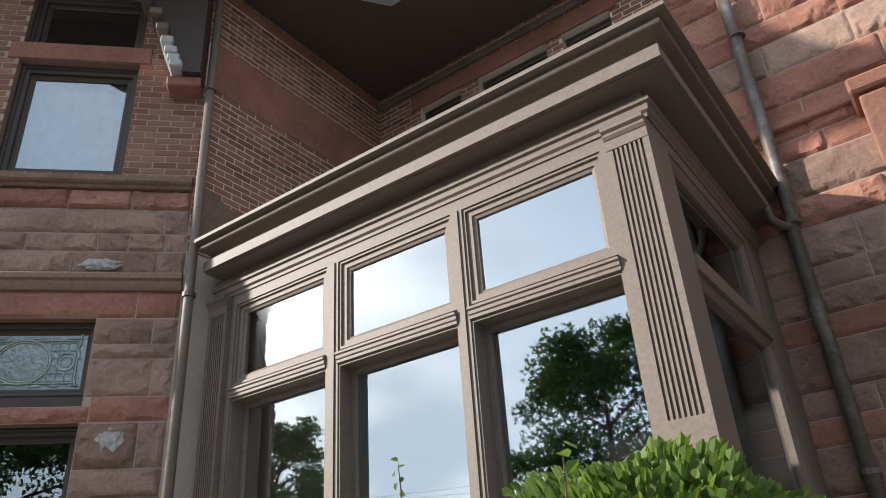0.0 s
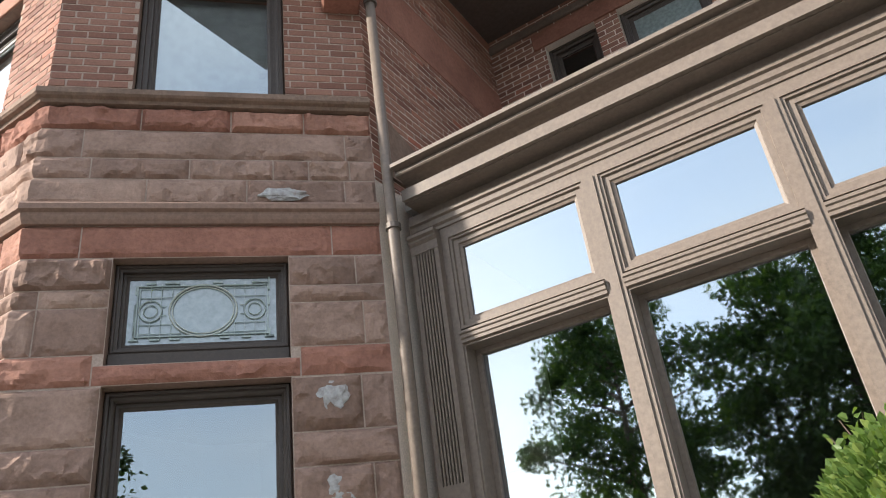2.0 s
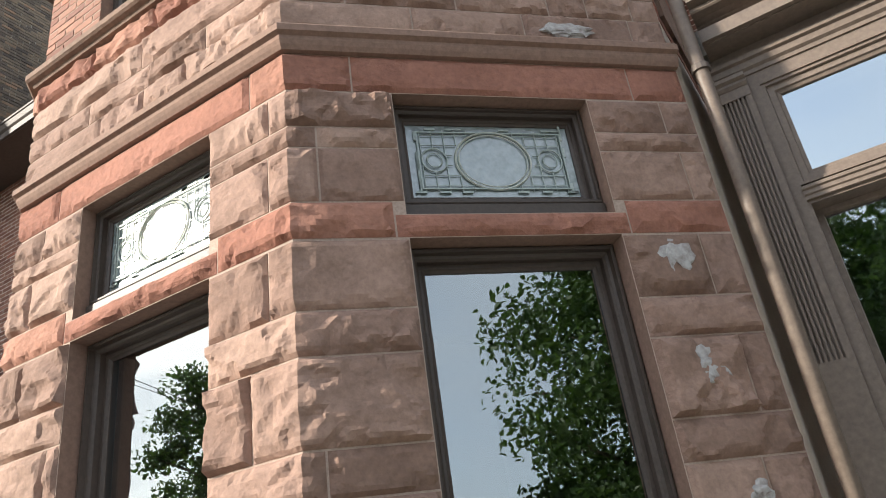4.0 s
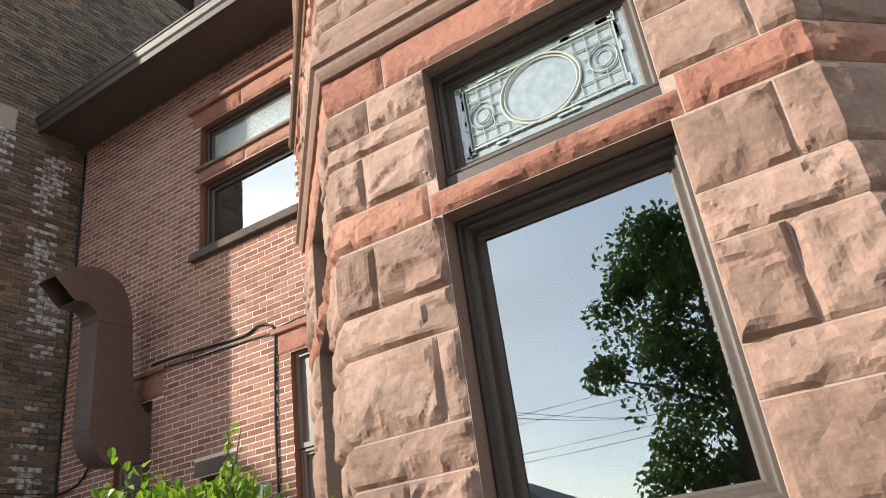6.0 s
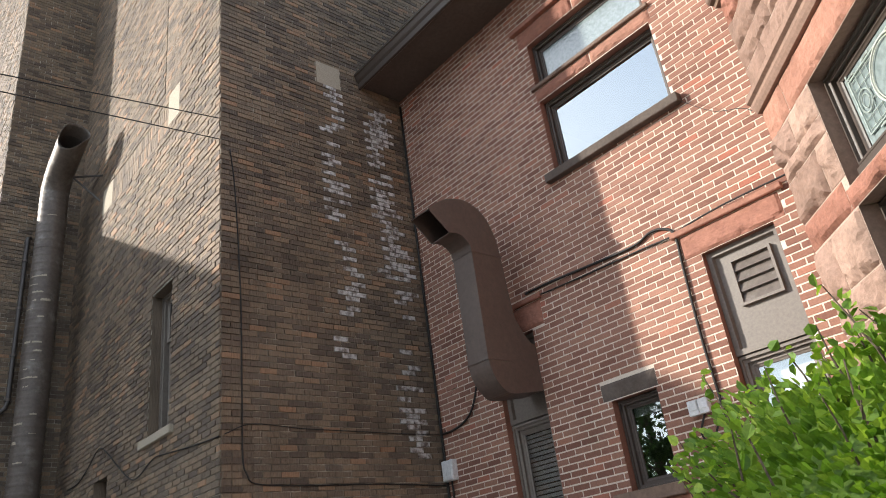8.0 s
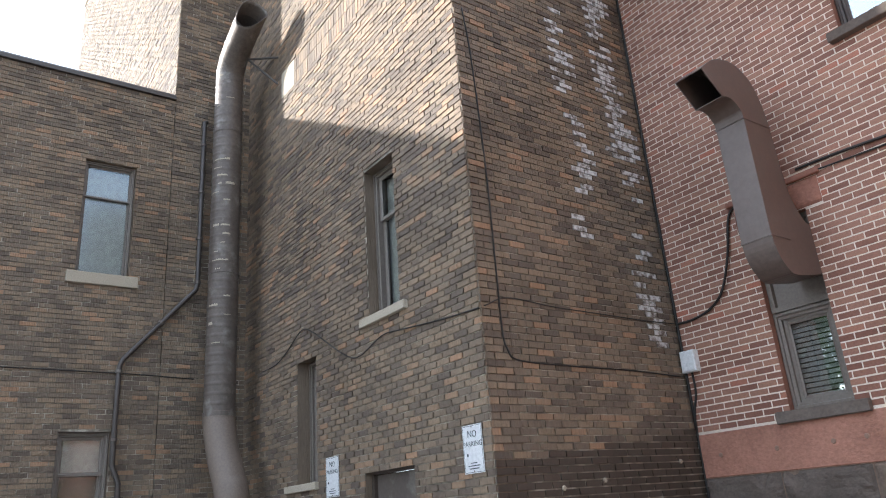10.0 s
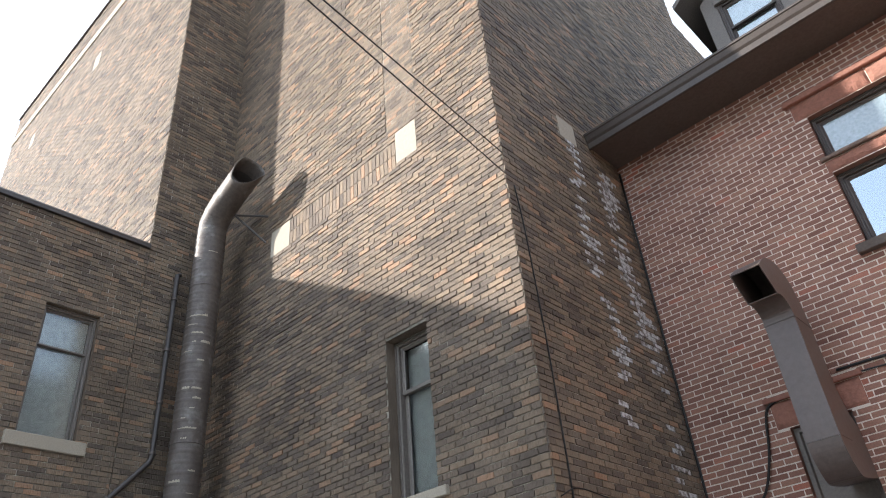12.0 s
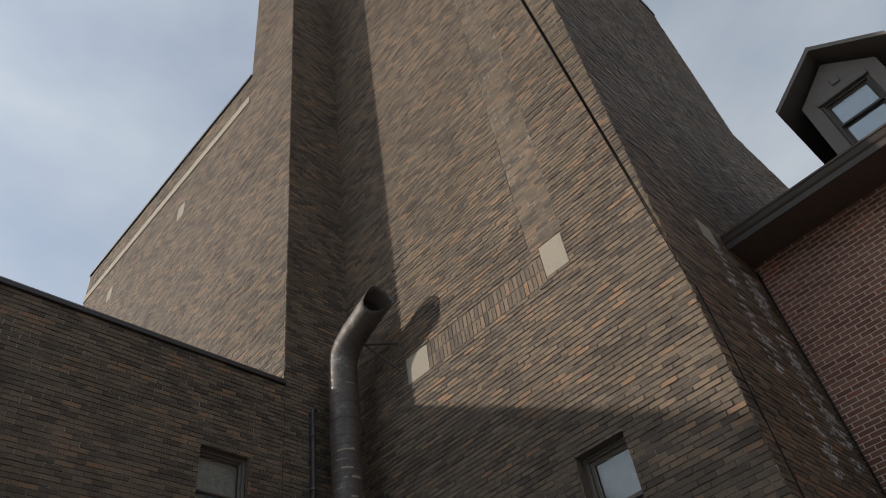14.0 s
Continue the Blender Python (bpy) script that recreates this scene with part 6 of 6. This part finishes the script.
def tree(label, x, y, height, crown_r, seed, count=5200, leaf=0.22, crown_base=0.28):
    """A street tree: tapered trunk, limbs, and a crown of leaf clumps with gaps."""
    rng = np.random.default_rng(seed)
    t = thing("tree", label, "tree", group="street trees")
    bm = bmesh.new()
    tube(bm, [(x, y, GROUND), (x + 0.1, y, height * 0.2), (x - 0.05, y + 0.1, height * 0.5), (x, y, height * 0.85)], [0.32, 0.25, 0.16, 0.04], 10)
    ends = []
    for i in range(90):
        h = height * rng.uniform(crown_base, 0.97)
        a = rng.random() * 6.28
        f = math.sin(math.pi * min(1.0, (h / height - crown_base * 0.6) / (1.06 - crown_base * 0.6))) ** 0.6
        r = crown_r * f * rng.uniform(0.45, 1.0)
        e = Vector((x + math.cos(a) * r, y + math.sin(a) * r, h + rng.normal() * 0.2))
        s = Vector((x, y, max(height * 0.18, h - 0.35 * r - 0.4)))
        if i < 26:
            tube(bm, [s, s.lerp(e, 0.5) + Vector((0, 0, 0.15)), e], [0.09, 0.06, 0.02], 6)
        ends.append((e, crown_r * rng.uniform(0.16, 0.34)))
    part("trunk", bm, M["bark"], t)
    pts, outs = [], []
    per = count // len(ends)
    for e, s in ends:
        d = rng.normal(0, 1, (per, 3))
        d /= np.linalg.norm(d, axis=1, keepdims=True)
        r = s * rng.random((per, 1)) ** 0.45
        p = np.array(e) + d * r * np.array((1.15, 1.15, 0.75))
        pts.extend(p.tolist())
        outs.extend((d * 0.8 + np.array((0, 0, -0.2))).tolist())
    ob = new("crown", leaf_mesh("crown", pts, outs, leaf, leaf * 0.6, M["tree_leaf"], seed))
    ob.parent = t
    tagged(ob, kind="stuff")
    return t


tree("broad leafy street tree across the street", -3.0, -15.5, 10.8, 4.3, 11, 28000)
tree("leafy street tree across the street", -10.7, -18.0, 11.6, 3.6, 12, 20000)
tree("tall leafy tree beyond the corner of the house", 9.6, -0.5, 10.6, 4.2, 13, 26000, 0.22, 0.1)
tree("leafy tree beyond the corner of the house", 11.5, 5.5, 9.5, 3.6, 14, 18000, 0.22, 0.1)
tree("low leafy tree across the street", -26.5, -16.0, 11.6, 3.0, 15, 15000)
tree("dense leafy tree across the street", 1.6, -16.5, 11.2, 4.2, 16, 26000, 0.22, 0.12)

# utility pole and street wires
pole = thing("utility_pole", "weathered wooden utility pole with a crossarm", "utility pole")
part("pole", tube(bmesh.new(), [(13.0, -26.0, GROUND), (13.0, -26.0, 9.4)], [0.16, 0.11], 12), M["bark"], pole)
bm = bmesh.new()
box(bm, 12.94, 13.06, -27.1, -24.9, 8.7, 8.82)
part("crossarm", bevelled(bm, 0.01), M["bark"], pole)
for y in (-27.0, -26.4, -25.6, -25.0):
    part("insulator", tube(bmesh.new(), [(13.0, y, 8.82), (13.0, y, 8.98)], [0.03, 0.02], 8), M["grey_paint"], pole)
for y, z in ((-27.0, 9.0), (-25.0, 9.0), (-26.0, 7.4), (-25.9, 7.0)):
    cable("street_wire", "black street wire between utility poles", [(13.0, y, z), (-3.0, y - 0.5, z - 0.5), (-13.0, y - 1.0, z - 0.6), (-23.0, y - 1.5, z - 0.5), (-33.0, y - 2.0, z), (-60.0, y - 3.0, z)], 0.012, steps=8, group="wires overhead")

# house across the street
house = thing("house", "low grey house with a hipped roof across the street", "house")
HF = Face((-34.0, -30.0), (1, 0), (0, 1))
bm = bmesh.new()
box(bm, -34.0, -22.0, -38.0, -30.0, GROUND, 4.2)
part("wall", bm, M["limestone"], house)
bm = bmesh.new()
hexa(bm, [(-34.6, -38.6, 4.2), (-21.4, -38.6, 4.2), (-21.4, -29.4, 4.2), (-34.6, -29.4, 4.2), (-29.5, -34.2, 7.0), (-26.5, -34.2, 7.0), (-26.5, -33.8, 7.0), (-29.5, -33.8, 7.0)])
part("roof", bm, M["roof_slate"], house)
for u in (1.5, 5.2, 8.9):
    bm = ring(bmesh.new(), HF, u, u + 1.3, 1.0, 2.6, [(0, 0.0), (0, 0.05), (0.08, 0.05), (0.08, 0.0)])
    wd = part("window", bm, M["white_metal"], house)
    bm = bmesh.new()
    slab(bm, HF, u + 0.08, u + 1.22, 1.08, 2.52, 0.004, 0.012)
    part("pane", bm, M["room"], wd)
